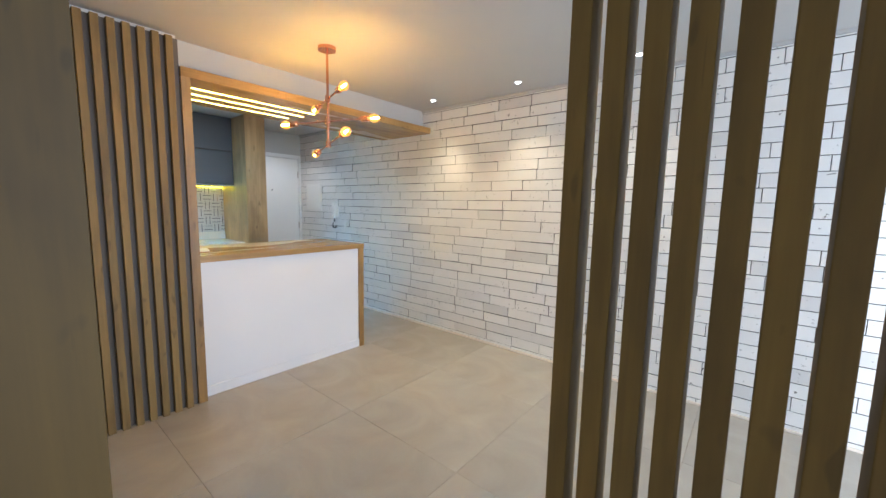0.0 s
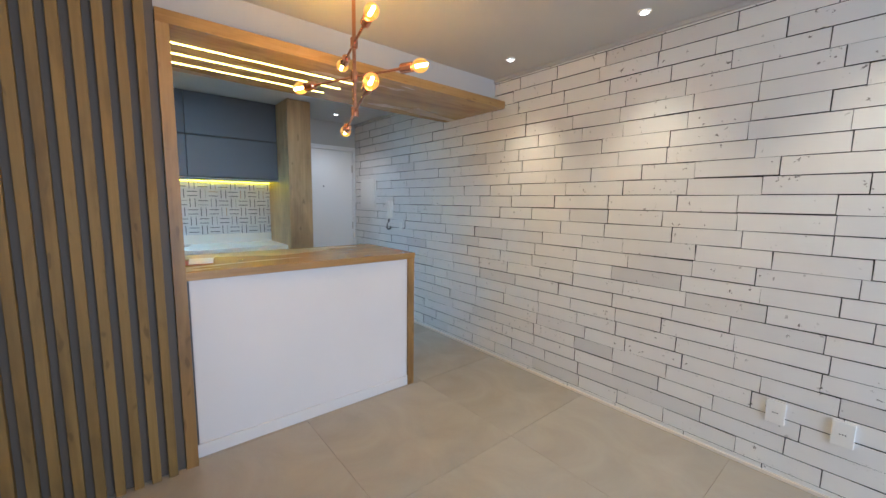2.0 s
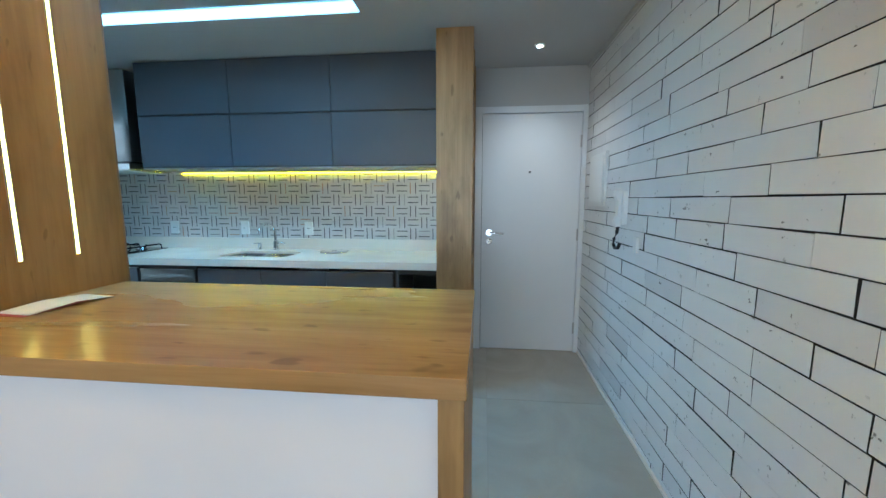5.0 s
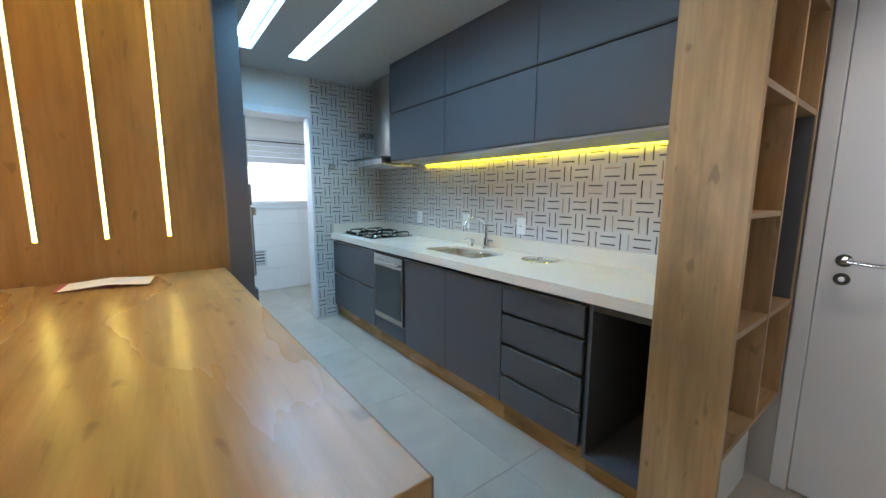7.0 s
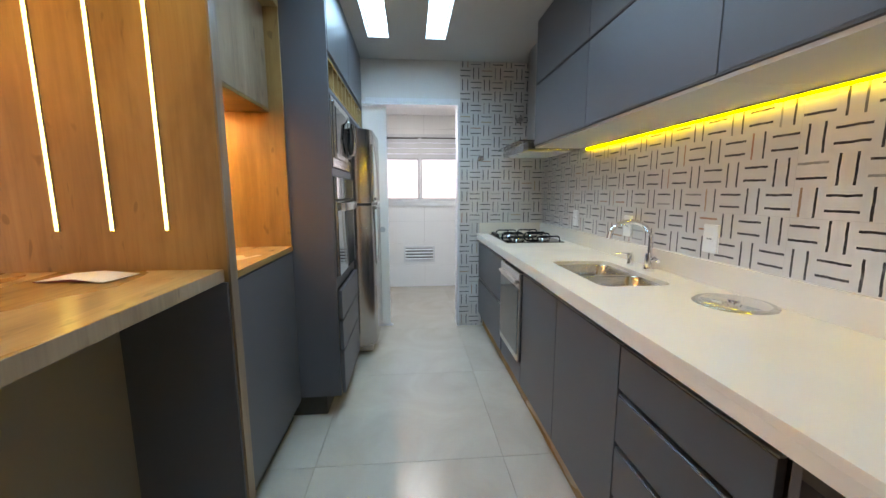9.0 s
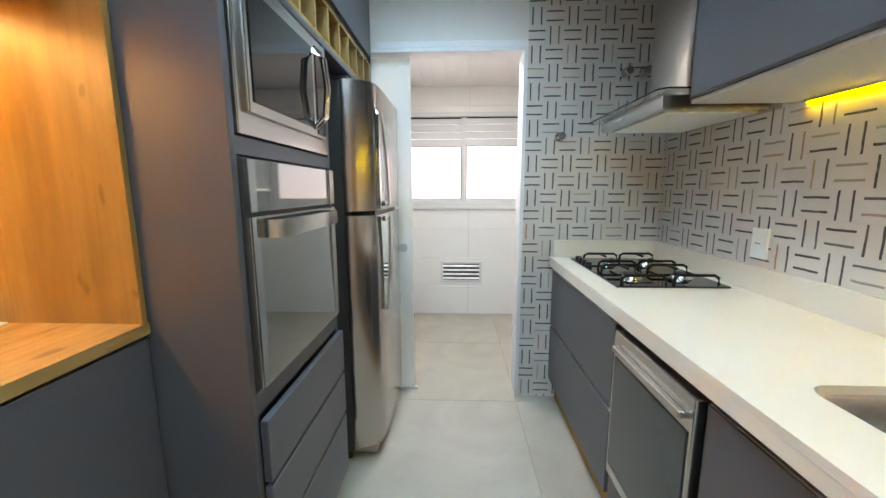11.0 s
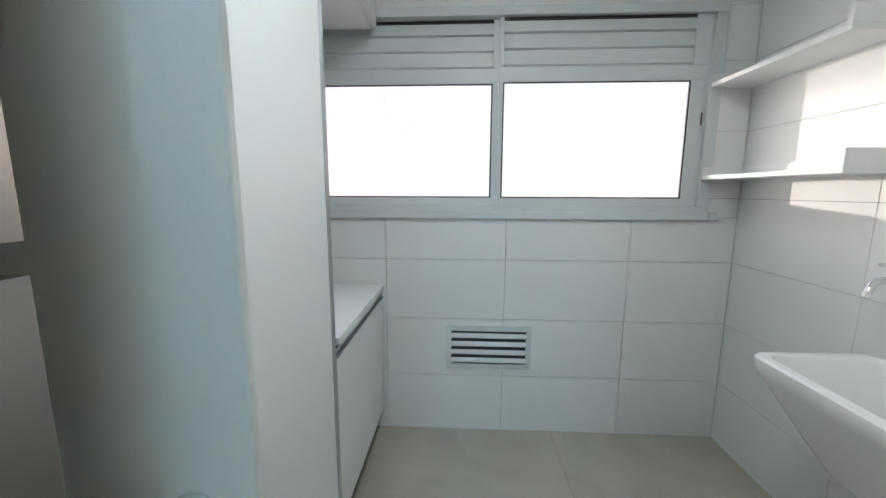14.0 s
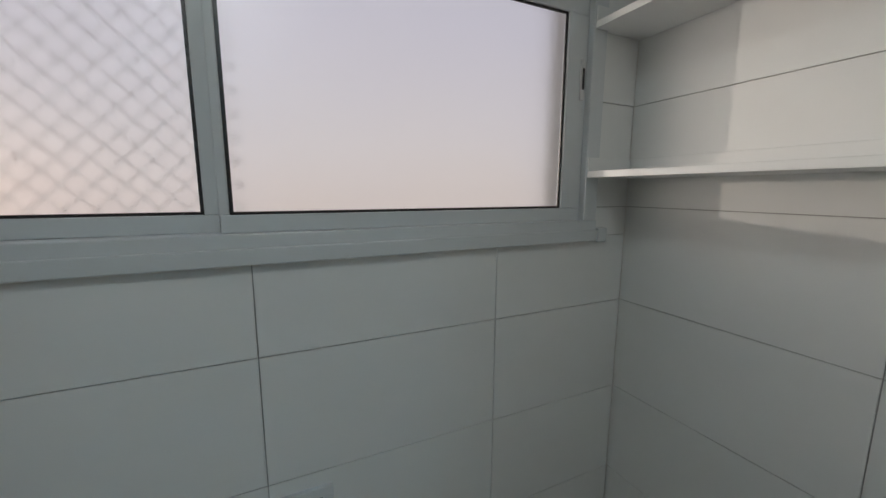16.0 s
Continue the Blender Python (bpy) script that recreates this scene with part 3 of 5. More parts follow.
def leaflet():
    p = thing("folded_leaflet", (-3.265, 0.97, 1.019), "folded paper leaflet with red print on the bar", "paper")
    bm = bmesh.new()
    pts = [(-3.115, 0.925, 1.021), (-3.22, 0.94, 1.031), (-3.335, 0.955, 1.023), (-3.32, 1.085, 1.023), (-3.22, 1.065, 1.032), (-3.105, 1.045, 1.021)]
    top = [bm.verts.new(q) for q in pts]
    low = [bm.verts.new((x, y, z - 0.002)) for x, y, z in pts]
    for idx in ((0, 1, 4, 5), (1, 2, 3, 4)):
        bm.faces.new([top[i] for i in idx])
        bm.faces.new([low[i] for i in idx][::-1])
    for i in range(6):
        bm.faces.new((top[i], low[i], low[(i + 1) % 6], top[(i + 1) % 6]))
    bmesh.ops.translate(bm, verts=bm.verts, vec=(-0.035, -0.052, 0.002))
    part("sheet", bm, PAPER, p)
    part("cover", boxes((-3.315, -3.130, 0.862, 0.990, 1.0192, 1.021), bevel=0), RED_INK, p, "dark red printed underside")
    return p


def bulb_arm(p, hub, end):
    hub, end = Vector(hub), Vector(end)
    d = (end - hub).normalized()
    neck = hub + d * ((end - hub).length - 0.115)
    arm = part("arm", rods((hub, neck, 0.006)), COPPER, p, "thin copper arm", True)
    part("socket", rods((neck, neck + d * 0.052, 0.021), (neck - d * 0.008, neck, 0.012, 0.021)), COPPER, arm, "copper lamp socket", True)
    c = neck + d * 0.09
    q = d.to_track_quat("Z", "Y")
    b = part("bulb", ball(bmesh.new(), c, 0.029, (1, 1, 1.25), q), BULB_LIGHT, arm, "lit amber filament bulb", True)
    b.visible_shadow = False
    part("filament", rods((c - d * 0.02, c + d * 0.03, 0.005)), BULB_CORE, b)


def chandelier():
    cx, cy = -2.275, 1.465
    p = thing("copper_chandelier", (cx, cy, CEIL), "copper chandelier with six lit amber bulbs", "chandelier")
    part("ceiling_rose", rods(((cx, cy, CEIL - 0.022), (cx, cy, CEIL), 0.058, 0.06)), COPPER, p, "", True)
    part("stem", rods(((cx, cy, 1.795), (cx, cy, CEIL - 0.02), 0.0085)), COPPER, p, "", True)
    for z in (2.1, 1.955, 1.80):
        part("hub", rods(((cx, cy, z - 0.02), (cx, cy, z + 0.02), 0.017)), COPPER, p, "", True)
    for z, ends in ((2.1, ((-1.985, 1.40, 2.125), (-2.545, 1.53, 2.075))), (1.955, ((-1.955, 1.63, 1.965), (-2.6, 1.315, 1.94))), (1.80, ((-1.88, 1.335, 1.83), (-2.66, 1.60, 1.775)))):
        for e in ends:
            bulb_arm(p, (cx, cy, z), e)
    return p


def downlight(x, y):
    p = thing("recessed_downlight", (x, y, CEIL), "small round recessed ceiling downlight, switched on", "downlight", "ceiling downlights")
    bm = extrude_outline(disc_outline(x, y, 0.034), 2, CEIL - 0.006, CEIL)
    part("trim_ring", bm, PANEL_WHITE, p, "white trim ring")
    part("lens", extrude_outline(disc_outline(x, y, 0.019), 2, CEIL - 0.010, CEIL - 0.0062), DOWN_LIGHT, p, "glowing lens")
    return p


def air_conditioner():
    p = thing("air_conditioner", (-2.45, SOUTH_Y, 2.030), "white wall-mounted split air conditioner", "air conditioner")
    prof = [(SOUTH_Y, 2.055), (SOUTH_Y + 0.10, 2.035), (SOUTH_Y + 0.135, 2.042), (SOUTH_Y + 0.16, 2.065), (SOUTH_Y + 0.174, 2.100), (SOUTH_Y + 0.178, 2.260), (SOUTH_Y + 0.168, 2.295), (SOUTH_Y + 0.14, 2.315), (SOUTH_Y, 2.320)]
    part("casing", extrude_outline(prof, 0, -2.82, -2.1), PLASTIC_WHITE, p)
    part("side_seam", boxes((-2.1, -2.097, SOUTH_Y + 0.105, SOUTH_Y + 0.108, 2.050, 2.310), bevel=0), GROOVE, p, "dark casing seam")
    part("air_flap", boxes((-2.78, -2.14, SOUTH_Y + 0.06, SOUTH_Y + 0.125, 2.027, 2.035), bevel=0.002), PLASTIC_WHITE, p)
    return p


def socket_plate(name, axis, at, sx, sz, label, group, parts=True):
    """A switch or socket plate on a wall; at is the plate's middle on the wall face."""
    x, y, z = at
    p = thing(name, at, label, "socket", group)
    if axis == "y":
        part("plate", boxes((x - sx / 2, x + sx / 2, y - 0.010, y + 0.008, z - sz / 2, z + sz / 2), bevel=0.003), PLASTIC_WHITE, p)
        bm = extrude_outline(rounded_outline(x - 0.018, x + 0.018, z - 0.011, z + 0.011, 0.008), 1, y - 0.013, y - 0.0102)
        hole = [((x + d, y - 0.0131, z), (x + d, y - 0.0136, z), 0.0028) for d in (-0.009, 0, 0.009)]
    else:
        part("plate", boxes((x, x + 0.010, y - sx / 2, y + sx / 2, z - sz / 2, z + sz / 2), bevel=0.003), PLASTIC_WHITE, p)
        bm = extrude_outline(rounded_outline(y - 0.018, y + 0.018, z - 0.011, z + 0.011, 0.008), 0, x + 0.0102, x + 0.013)
        hole = [((x + 0.0131, y + d, z), (x + 0.0136, y + d, z), 0.0028) for d in (-0.009, 0, 0.009)]
    part("insert", bm, PLASTIC_WHITE, p)
    if parts:
        part("pin_holes", rods(*hole), GROOVE, p, "dark pin holes")
    return p


slat_panel()
slat_screen()
light_portal()
breakfast_bar()
leaflet()
chandelier()
for dx, dy in ((-2.54, 2.84), (-1.61, 2.84), (-0.68, 2.80), (-5.12, 2.66)):
    downlight(dx, dy)
air_conditioner()
for ox in (-0.92, -0.68):
    socket_plate("wall_socket", "y", (ox, BRICK_Y - 0.006, 0.35), 0.078, 0.118, "white wall socket low on the brick wall", "sockets on the brick wall")

# ---- entry ----


def entrance_door():
    p = tagged(thing("door_1", (ENTRY_X, 2.67, 0), "closed white flush entrance door with chrome handle", "door"), kind="structure")
    X = ENTRY_X
    y0, y1, top = 2.265, 3.085, 2.062
    part("door_leaf", boxes((X - 0.04, X - 0.005, y0, y1, 0.006, top), bevel=0.002), DOOR_WHITE, p)
    part("frame_jamb", boxes((X - 0.12, X + 0.012, 2.205, y0 - 0.003, 0, 2.12), bevel=0.002), DOOR_WHITE, p)
    part("frame_jamb", boxes((X - 0.12, X + 0.012, y1 + 0.003, 3.125, 0, 2.12), bevel=0.002), DOOR_WHITE, p)
    part("frame_head", boxes((X - 0.12, X + 0.010, y0 - 0.003, y1 + 0.003, top + 0.004, 2.12), bevel=0.002), DOOR_WHITE, p)
    part("threshold_gap", boxes((X - 0.12, X - 0.045, y0, y1, 0, 0.02), bevel=0), GROOVE, p, "dark threshold strip")
    part("peephole", rods(((X - 0.006, 2.668, 1.58), (X, 2.668, 1.58), 0.009)), GROOVE, p, "dark peephole", True)
    h = part("handle", rods(((X - 0.005, 2.332, 1.06), (X + 0.006, 2.332, 1.06), 0.026), ((X + 0.004, 2.332, 1.06), (X + 0.05, 2.332, 1.06), 0.010)), CHROME, p, "chrome lever handle", True)
    part("lever", tube(bmesh.new(), [(X + 0.048, 2.328, 1.06), (X + 0.05, 2.36, 1.061), (X + 0.05, 2.41, 1.056), (X + 0.046, 2.455, 1.056)], 0.009), CHROME, h, "", True)
    k = part("lock_rosette", rods(((X - 0.005, 2.332, 0.985), (X + 0.005, 2.332, 0.985), 0.025)), CHROME, p, "chrome lock rosette", True)
    part("keyhole", rods(((X + 0.005, 2.332, 0.985), (X + 0.008, 2.332, 0.985), 0.010)), STEEL_V, k)
    for z in (1.83, 1.05, 0.22):
        part("hinge", boxes((X - 0.006, X + 0.004, y1 - 0.010, y1 + 0.014, z - 0.05, z + 0.05), bevel=0.002), STEEL_V, p, "steel hinge")
    return p


def breaker_box():
    p = thing("breaker_panel", (-5.17, BRICK_Y, 1.31), "white wall-mounted electrical breaker panel", "breaker panel")
    part("frame", boxes((-5.36, -4.98, BRICK_Y - 0.018, BRICK_Y, 1.30, 1.68), bevel=0.003), PLASTIC_WHITE, p)
    part("door", boxes((-5.335, -5.005, BRICK_Y - 0.026, BRICK_Y - 0.019, 1.33, 1.655), bevel=0.003), PLASTIC_WHITE, p)
    part("latch", boxes((-5.03, -5.012, BRICK_Y - 0.03, BRICK_Y - 0.0265, 1.47, 1.51), bevel=0.002), PLASTIC_WHITE, p)
    return p


def intercom():
    x, y = -4.60, BRICK_Y
    p = thing("intercom_handset", (x, y, 1.2), "white intercom handset with black cord on the wall", "intercom")
    part("cradle", boxes((x - 0.045, x + 0.035, y - 0.03, y, 1.20, 1.40), bevel=0.006), PLASTIC_WHITE, p)
    prof = [(y - 0.032, 1.19), (y - 0.06, 1.185), (y - 0.068, 1.22), (y - 0.05, 1.25), (y - 0.05, 1.34), (y - 0.07, 1.37), (y - 0.065, 1.405), (y - 0.032, 1.405)]
    part("handset", extrude_outline(prof, 0, x - 0.03, x + 0.015), PLASTIC_WHITE, p)
    part("cord", tube(bmesh.new(), [(x, y - 0.04, 1.19), (x - 0.002, y - 0.045, 1.15), (x - 0.03, y - 0.05, 1.11), (x - 0.038, y - 0.05, 1.08), (x - 0.02, y - 0.045, 1.055), (x + 0.015, y - 0.04, 1.06), (x + 0.03, y - 0.035, 1.09)], 0.010, 10), PLASTIC_BLACK, p, "black coiled cord", True)
    return p


def entry_shelf():
    """Tall end unit: a plain board to the kitchen, open pigeonholes to the entrance."""
    x0, x1, y0, y1, top = ENTRY_X + 0.062, -4.762, 1.965, 2.205, CEIL - 0.004
    p = thing("entry_shelf_tower", ((x0 + x1) / 2, 2.08, 0), "tall oak-look shelf tower with open pigeonholes", "shelf")
    part("front_board", boxes((x1 - 0.03, x1, y0, y1, 0.0, top), bevel=0.0015), PALE_OAK, p)
    part("back_board", boxes((x0, x1 - 0.03, y0, y0 + 0.015, 0.0, top), bevel=0.001), PALE_OAK, p)
    part("wall_board", boxes((x0, x0 + 0.02, y0 + 0.015, y1, 0.45, top), bevel=0.001), PALE_OAK, p)
    part("upright", boxes((-5.155, -5.137, y0 + 0.015, y1, 0.47, top), bevel=0.001), PALE_OAK, p)
    for z in (0.45, 0.865, 1.625, 2.01):
        part("shelf", boxes((x0 + 0.02, x1 - 0.03, y0 + 0.015, y1 - 0.002, z, z + 0.022), bevel=0.001), PALE_OAK_X, p)
    part("half_shelf", boxes((-5.137, x1 - 0.03, y0 + 0.015, y1 - 0.002, 1.245, 1.263), bevel=0.001), PALE_OAK_X, p)
    part("grey_lining", boxes((x0 + 0.021, -5.156, y0 + 0.0155, y0 + 0.02, 0.888, 1.624), (x0 + 0.02, x0 + 0.024, y0 + 0.02, y1 - 0.004, 0.888, 1.624), bevel=0), GREY_LACQ, p, "graphite lining of one pigeonhole")
    sw = part("switch_plate", boxes((-5.37, -5.29, y0 + 0.0205, y0 + 0.030, 1.03, 1.15), bevel=0.003), PLASTIC_WHITE, p, "white light switch")
    part("rocker", boxes((-5.345, -5.315, y0 + 0.030, y0 + 0.034, 1.06, 1.12), bevel=0.002), PLASTIC_WHITE, sw)
    part("low_panel", boxes((x0, x1 - 0.03, y1 - 0.10, y1 - 0.085, 0.0, 0.45), bevel=0), LAUNDRY_WHITE, p, "pale recessed lower panel")
    return p


entrance_door()
breaker_box()
intercom()
entry_shelf()
socket_plate("wall_socket", "y", (-4.40, BRICK_Y - 0.006, 1.10), 0.05, 0.09, "small white wall plate beside the intercom", "sockets on the brick wall", False)

# ---- kitchen, worktop side ----
CT, CF, CB = 0.90, -4.865, WEST  # worktop height, front edge, wall


def kitchen_worktop():
    p = thing("kitchen_worktop", (-5.18, 0.3, CT), "cream white quartz worktop with upstand", "worktop")
    outer = [(CB, KIT_S), (CF, KIT_S), (CF, 1.963), (CB, 1.963)]
    inner = [(-5.335, 0.155), (-5.02, 0.155), (-5.02, 0.735), (-5.335, 0.735)]
    hole = []
    for (cx, cy), a0 in zip(inner, (180, 270, 0, 90)):
        ox, oy = cx + (0.05 if cx < -5.2 else -0.05), cy + (0.05 if cy < 0.4 else -0.05)
        hole.append([(ox + 0.05 * math.cos(radians(a0 + 18 * k)), oy + 0.05 * math.sin(radians(a0 + 18 * k))) for k in range(6)])
    bm = bmesh.new()
    lev = []
    for z in (CT, CT - 0.02):
        o = [bm.verts.new((x, y, z)) for x, y in outer]
        h = [[bm.verts.new((x, y, z)) for x, y in corner] for corner in hole]
        lev.append((o, h))
        for k in range(4):
            n = (k + 1) % 4
            bm.faces.new((o[k], o[n], h[n][0], h[k][5]))
            for q in range(5):
                bm.faces.new((o[k], h[k][q + 1], h[k][q]))
    flat_t, flat_b = ([v for corner in lv[1] for v in corner] for lv in lev)
    for k in range(24):
        n = (k + 1) % 24
        bm.faces.new((flat_t[k], flat_t[n], flat_b[n], flat_b[k]))
    for k in range(4):
        n = (k + 1) % 4
        bm.faces.new((lev[0][0][k], lev[0][0][n], lev[1][0][n], lev[1][0][k]))
    part("slab", bm, QUARTZ, p)
    part("front_edge", boxes((CF - 0.02, CF - 0.0005, KIT_S, 1.963, CT - 0.055, CT - 0.0202), bevel=0.001), QUARTZ, p)
    part("upstand", boxes((CB, CB + 0.02, KIT_S + 0.02, 1.963, CT, CT + 0.10), (CB, CF - 0.02, KIT_S, KIT_S + 0.02, CT, CT + 0.10), bevel=0.0015), QUARTZ, p)
    return p


def sink():
    p = thing("double_sink", (-5.18, 0.445, CT), "stainless steel undermount double kitchen sink", "sink")
    for name, y0, y1, zb in (("bowl", 0.150, 0.435, CT - 0.14), ("bowl", 0.45, 0.740, CT - 0.17)):
        bm = bmesh.new()
        rings = []
        for z, inset in ((CT - 0.021, 0.0), (CT - 0.03, 0.004), (zb + 0.03, 0.012), (zb, 0.045)):
            rings.append([bm.verts.new((px, py, z)) for px, py in rounded_outline(-5.34 + inset, -5.015 - inset, y0 + inset, y1 - inset, 0.06)])
        for a, b in zip(rings, rings[1:]):
            for i in range(len(a)):
                bm.faces.new((a[i], a[(i + 1) % len(a)], b[(i + 1) % len(b)], b[i]))
        bm.faces.new(rings[-1])
        b = part(name, bm, STEEL_H, p, "", True)
        yc = (y0 + y1) / 2
        part("drain", rods(((-5.18, yc, zb + 0.0005), (-5.18, yc, zb + 0.006), 0.04)), CHROME, b, "chrome drain", True)
    part("divider_rim", boxes((-5.33, -5.02, 0.433, 0.452, CT - 0.032, CT - 0.021), bevel=0.002), STEEL_H, p)
    return p


def faucet():
    x, y = -5.41, 0.44
    p = thing("kitchen_faucet", (x, y, CT), "chrome kitchen faucet with curved spout", "faucet")
    part("base", rods(((x, y, CT), (x, y, CT + 0.012), 0.030), ((x, y, CT + 0.012), (x, y, CT + 0.085), 0.024, 0.021)), CHROME, p, "", True)
    pts = []
    for i in range(13):
        a = radians(180 * i / 12 * 0.86)
        pts.append((x + 0.10 - 0.10 * math.cos(a), y - 0.03 * i / 12, CT + 0.155 + 0.085 * math.sin(a)))
    part("spout", tube(bmesh.new(), [(x, y, CT + 0.08), (x, y, CT + 0.12)] + pts, 0.012), CHROME, p, "", True)
    part("nozzle", rods((pts[-1], (pts[-1][0] + 0.006, pts[-1][1], pts[-1][2] - 0.035), 0.0145)), CHROME, p, "", True)
    part("lever", tube(bmesh.new(), [(x, y + 0.015, CT + 0.055), (x + 0.005, y + 0.05, CT + 0.07), (x + 0.02, y + 0.095, CT + 0.062)], 0.008), CHROME, p, "", True)
    return p


def soap_pump():
    x, y = -5.40, 0.295
    p = thing("soap_dispenser", (x, y, CT), "small chrome built-in soap dispenser", "soap dispenser")
    part("body", rods(((x, y, CT), (x, y, CT + 0.055), 0.017)), CHROME, p, "", True)
    part("nozzle", rods(((x - 0.01, y, CT + 0.06), (x + 0.075, y - 0.02, CT + 0.062), 0.005), ((x, y, CT + 0.05), (x, y, CT + 0.066), 0.010)), CHROME, p, "", True)
    return p


def bin_lid():
    x, y = -5.352, 1.005
    p = thing("built_in_bin_lid", (x, y, CT), "round steel lid of a built-in bin", "bin lid")
    part("rim", rods(((x, y, CT), (x, y, CT + 0.006), 0.125, 0.118)), STEEL_H, p, "", True)
    part("lid", rods(((x, y, CT + 0.006), (x, y, CT + 0.010), 0.105, 0.098)), CHROME, p, "", True)
    part("knob", rods(((x, y, CT + 0.010), (x, y, CT + 0.016), 0.018, 0.02)), CHROME, p, "", True)
    return p


def cooktop():
    x0, x1, y0, y1 = -5.42, -4.965, -1.26, -0.62
    p = thing("gas_cooktop", (-5.19, -0.94, CT), "black glass gas cooktop with cast iron grates", "cooktop")
    part("glass_plate", boxes((x0, x1, y0, y1, CT, CT + 0.008), bevel=0.002), BLACK_GLASS, p)
    burners = ((-5.11, -1.09), (-5.09, -0.77), (-5.31, -1.10), (-5.31, -0.78))
    for bx, by in burners:
        b = part("burner", rods(((bx, by, CT + 0.008), (bx, by, CT + 0.02), 0.045, 0.04)), STEEL_H, p, "steel burner ring", True)
        part("cap", rods(((bx, by, CT + 0.0205), (bx, by, CT + 0.03), 0.034, 0.03)), CAST_IRON, b, "", True)
    for bx, by in burners:
        for s in (-1, 1):
            e = by + s * 0.112
            bm = tube(bmesh.new(), [(bx - 0.092, e, CT + 0.008), (bx - 0.088, e, CT + 0.034), (bx - 0.072, e, CT + 0.044), (bx + 0.072, e, CT + 0.044), (bx + 0.088, e, CT + 0.034), (bx + 0.092, e, CT + 0.008)], 0.0065, 8)
            cuboid(bm, bx - 0.004, bx + 0.004, e, by + s * 0.035, CT + 0.036, CT + 0.046)
            part("grate", bm, CAST_IRON, p, "black cast iron grate")
    for i in range(4):
        yy = -1.20 + 0.055 * i
        part("control_knob", rods(((-4.99, yy, CT + 0.008), (-4.99, yy, CT + 0.03), 0.019, 0.016)), PLASTIC_BLACK, p, "", True)
    return p


def front(p, y0, y1, z0, z1, x=-4.885, name="door", groove=True):
    """A flat cabinet front with a bevelled finger edge on top."""
    d = part(name, boxes((x - 0.02, x, y0 + 0.002, y1 - 0.002, z0, z1), bevel=0.0015), GREY_LACQ, p)
    if groove:
        part("finger_edge", boxes((x - 0.019, x - 0.004, y0 + 0.003, y1 - 0.003, z1 + 0.0002, z1 + 0.004), bevel=0), ALU, d, "slim aluminium edge")
    return d


def base_cabinet(y0, y1, fronts, label, name="base_cabinet"):
    p = thing(name, (-5.2, (y0 + y1) / 2, 0), label, "cabinet", "kitchen base cabinets")
    part("carcass", boxes((CB + 0.003, -4.935, y0 + 0.001, y1 - 0.001, 0.125, CT - 0.057 if "sink" not in name else 0.70), bevel=0), GREY_DARK, p)
    part("plinth", boxes((CB + 0.05, -4.93, y0, y1, 0, 0.124), bevel=0), OAK_Y, p, "oak-look plinth")
    for nm, a, b, z0, z1 in fronts:
        front(p, a, b, z0, z1, name=nm)
    return p


def appliance():
    y0, y1 = -0.39, 0.088
    p = thing("dishwasher", (-5.15, -0.125, 0), "stainless steel compact dishwasher under the worktop", "dishwasher")
    part("body", boxes((-5.42, -4.90, y0 + 0.012, y1 - 0.012, 0.26, CT - 0.06), bevel=0), GREY_DARK, p)
    d = part("door", boxes((-4.90, -4.868, y0 + 0.012, y1 - 0.012, 0.27, CT - 0.085), bevel=0.004), STEEL_H, p)
    part("window", boxes((-4.868, -4.864, y0 + 0.03, y1 - 0.03, 0.315, 0.722), bevel=0.001), DARK_GLASS, d, "dark reflective door glass")
    part("handle", boxes((-4.868, -4.848, y0 + 0.04, y1 - 0.04, 0.748, 0.768), bevel=0.004), STEEL_H, d, "steel bar handle")
    part("lower_panel", boxes((-4.905, -4.885, y0 + 0.002, y1 - 0.002, 0.135, 0.255), bevel=0.001), GREY_LACQ, p)
    part("plinth", boxes((-5.3, -4.93, y0, y1, 0, 0.124), bevel=0), OAK_Y, p, "oak-look plinth")
    return p


def open_bay():
    y0, y1 = 1.652, 1.962
    p = thing("open_appliance_bay", (-5.2, 1.8, 0), "empty open appliance bay beside the shelf tower", "cabinet", "kitchen base cabinets")
    part("side_panel", boxes((CB + 0.003, -4.885, y0, y0 + 0.018, 0.10, CT - 0.057), bevel=0.001), GREY_LACQ, p)
    part("base_panel", boxes((CB + 0.003, -4.885, y0 + 0.018, y1, 0.10, 0.122), bevel=0.001), GREY_LACQ, p)
    part("back_panel", boxes((CB + 0.003, CB + 0.012, y0 + 0.018, y1, 0.122, CT - 0.057), bevel=0), GREY_DARK, p)
    part("rail", boxes((-4.905, -4.885, y0 + 0.018, y1, CT - 0.09, CT - 0.057), bevel=0.001), GREY_DARK, p)
    part("plinth", boxes((CB + 0.05, -4.93, y0, y1, 0, 0.099), bevel=0), OAK_Y, p, "oak-look plinth")
    return p


TOPZ = 0.815
kitchen_worktop()
sink()
faucet()
soap_pump()
bin_lid()
cooktop()
base_cabinet(-1.345, -0.392, (("drawer", -1.345, -0.42, 0.49, TOPZ), ("drawer", -1.345, -0.42, 0.135, 0.47)), "graphite base cabinet with two deep drawers under the cooktop")
appliance()
base_cabinet(0.09, 1.121, (("door", 0.09, 0.606, 0.135, TOPZ), ("door", 0.606, 1.121, 0.135, TOPZ)), "graphite double-door cabinet under the sink", "sink_cabinet")
base_cabinet(1.122, 1.651, (("drawer", 1.122, 1.63, 0.675, TOPZ), ("drawer", 1.122, 1.63, 0.495, 0.652), ("drawer", 1.122, 1.63, 0.31, 0.472), ("drawer", 1.122, 1.63, 0.135, 0.288)), "graphite base cabinet with four drawers", "drawer_cabinet")
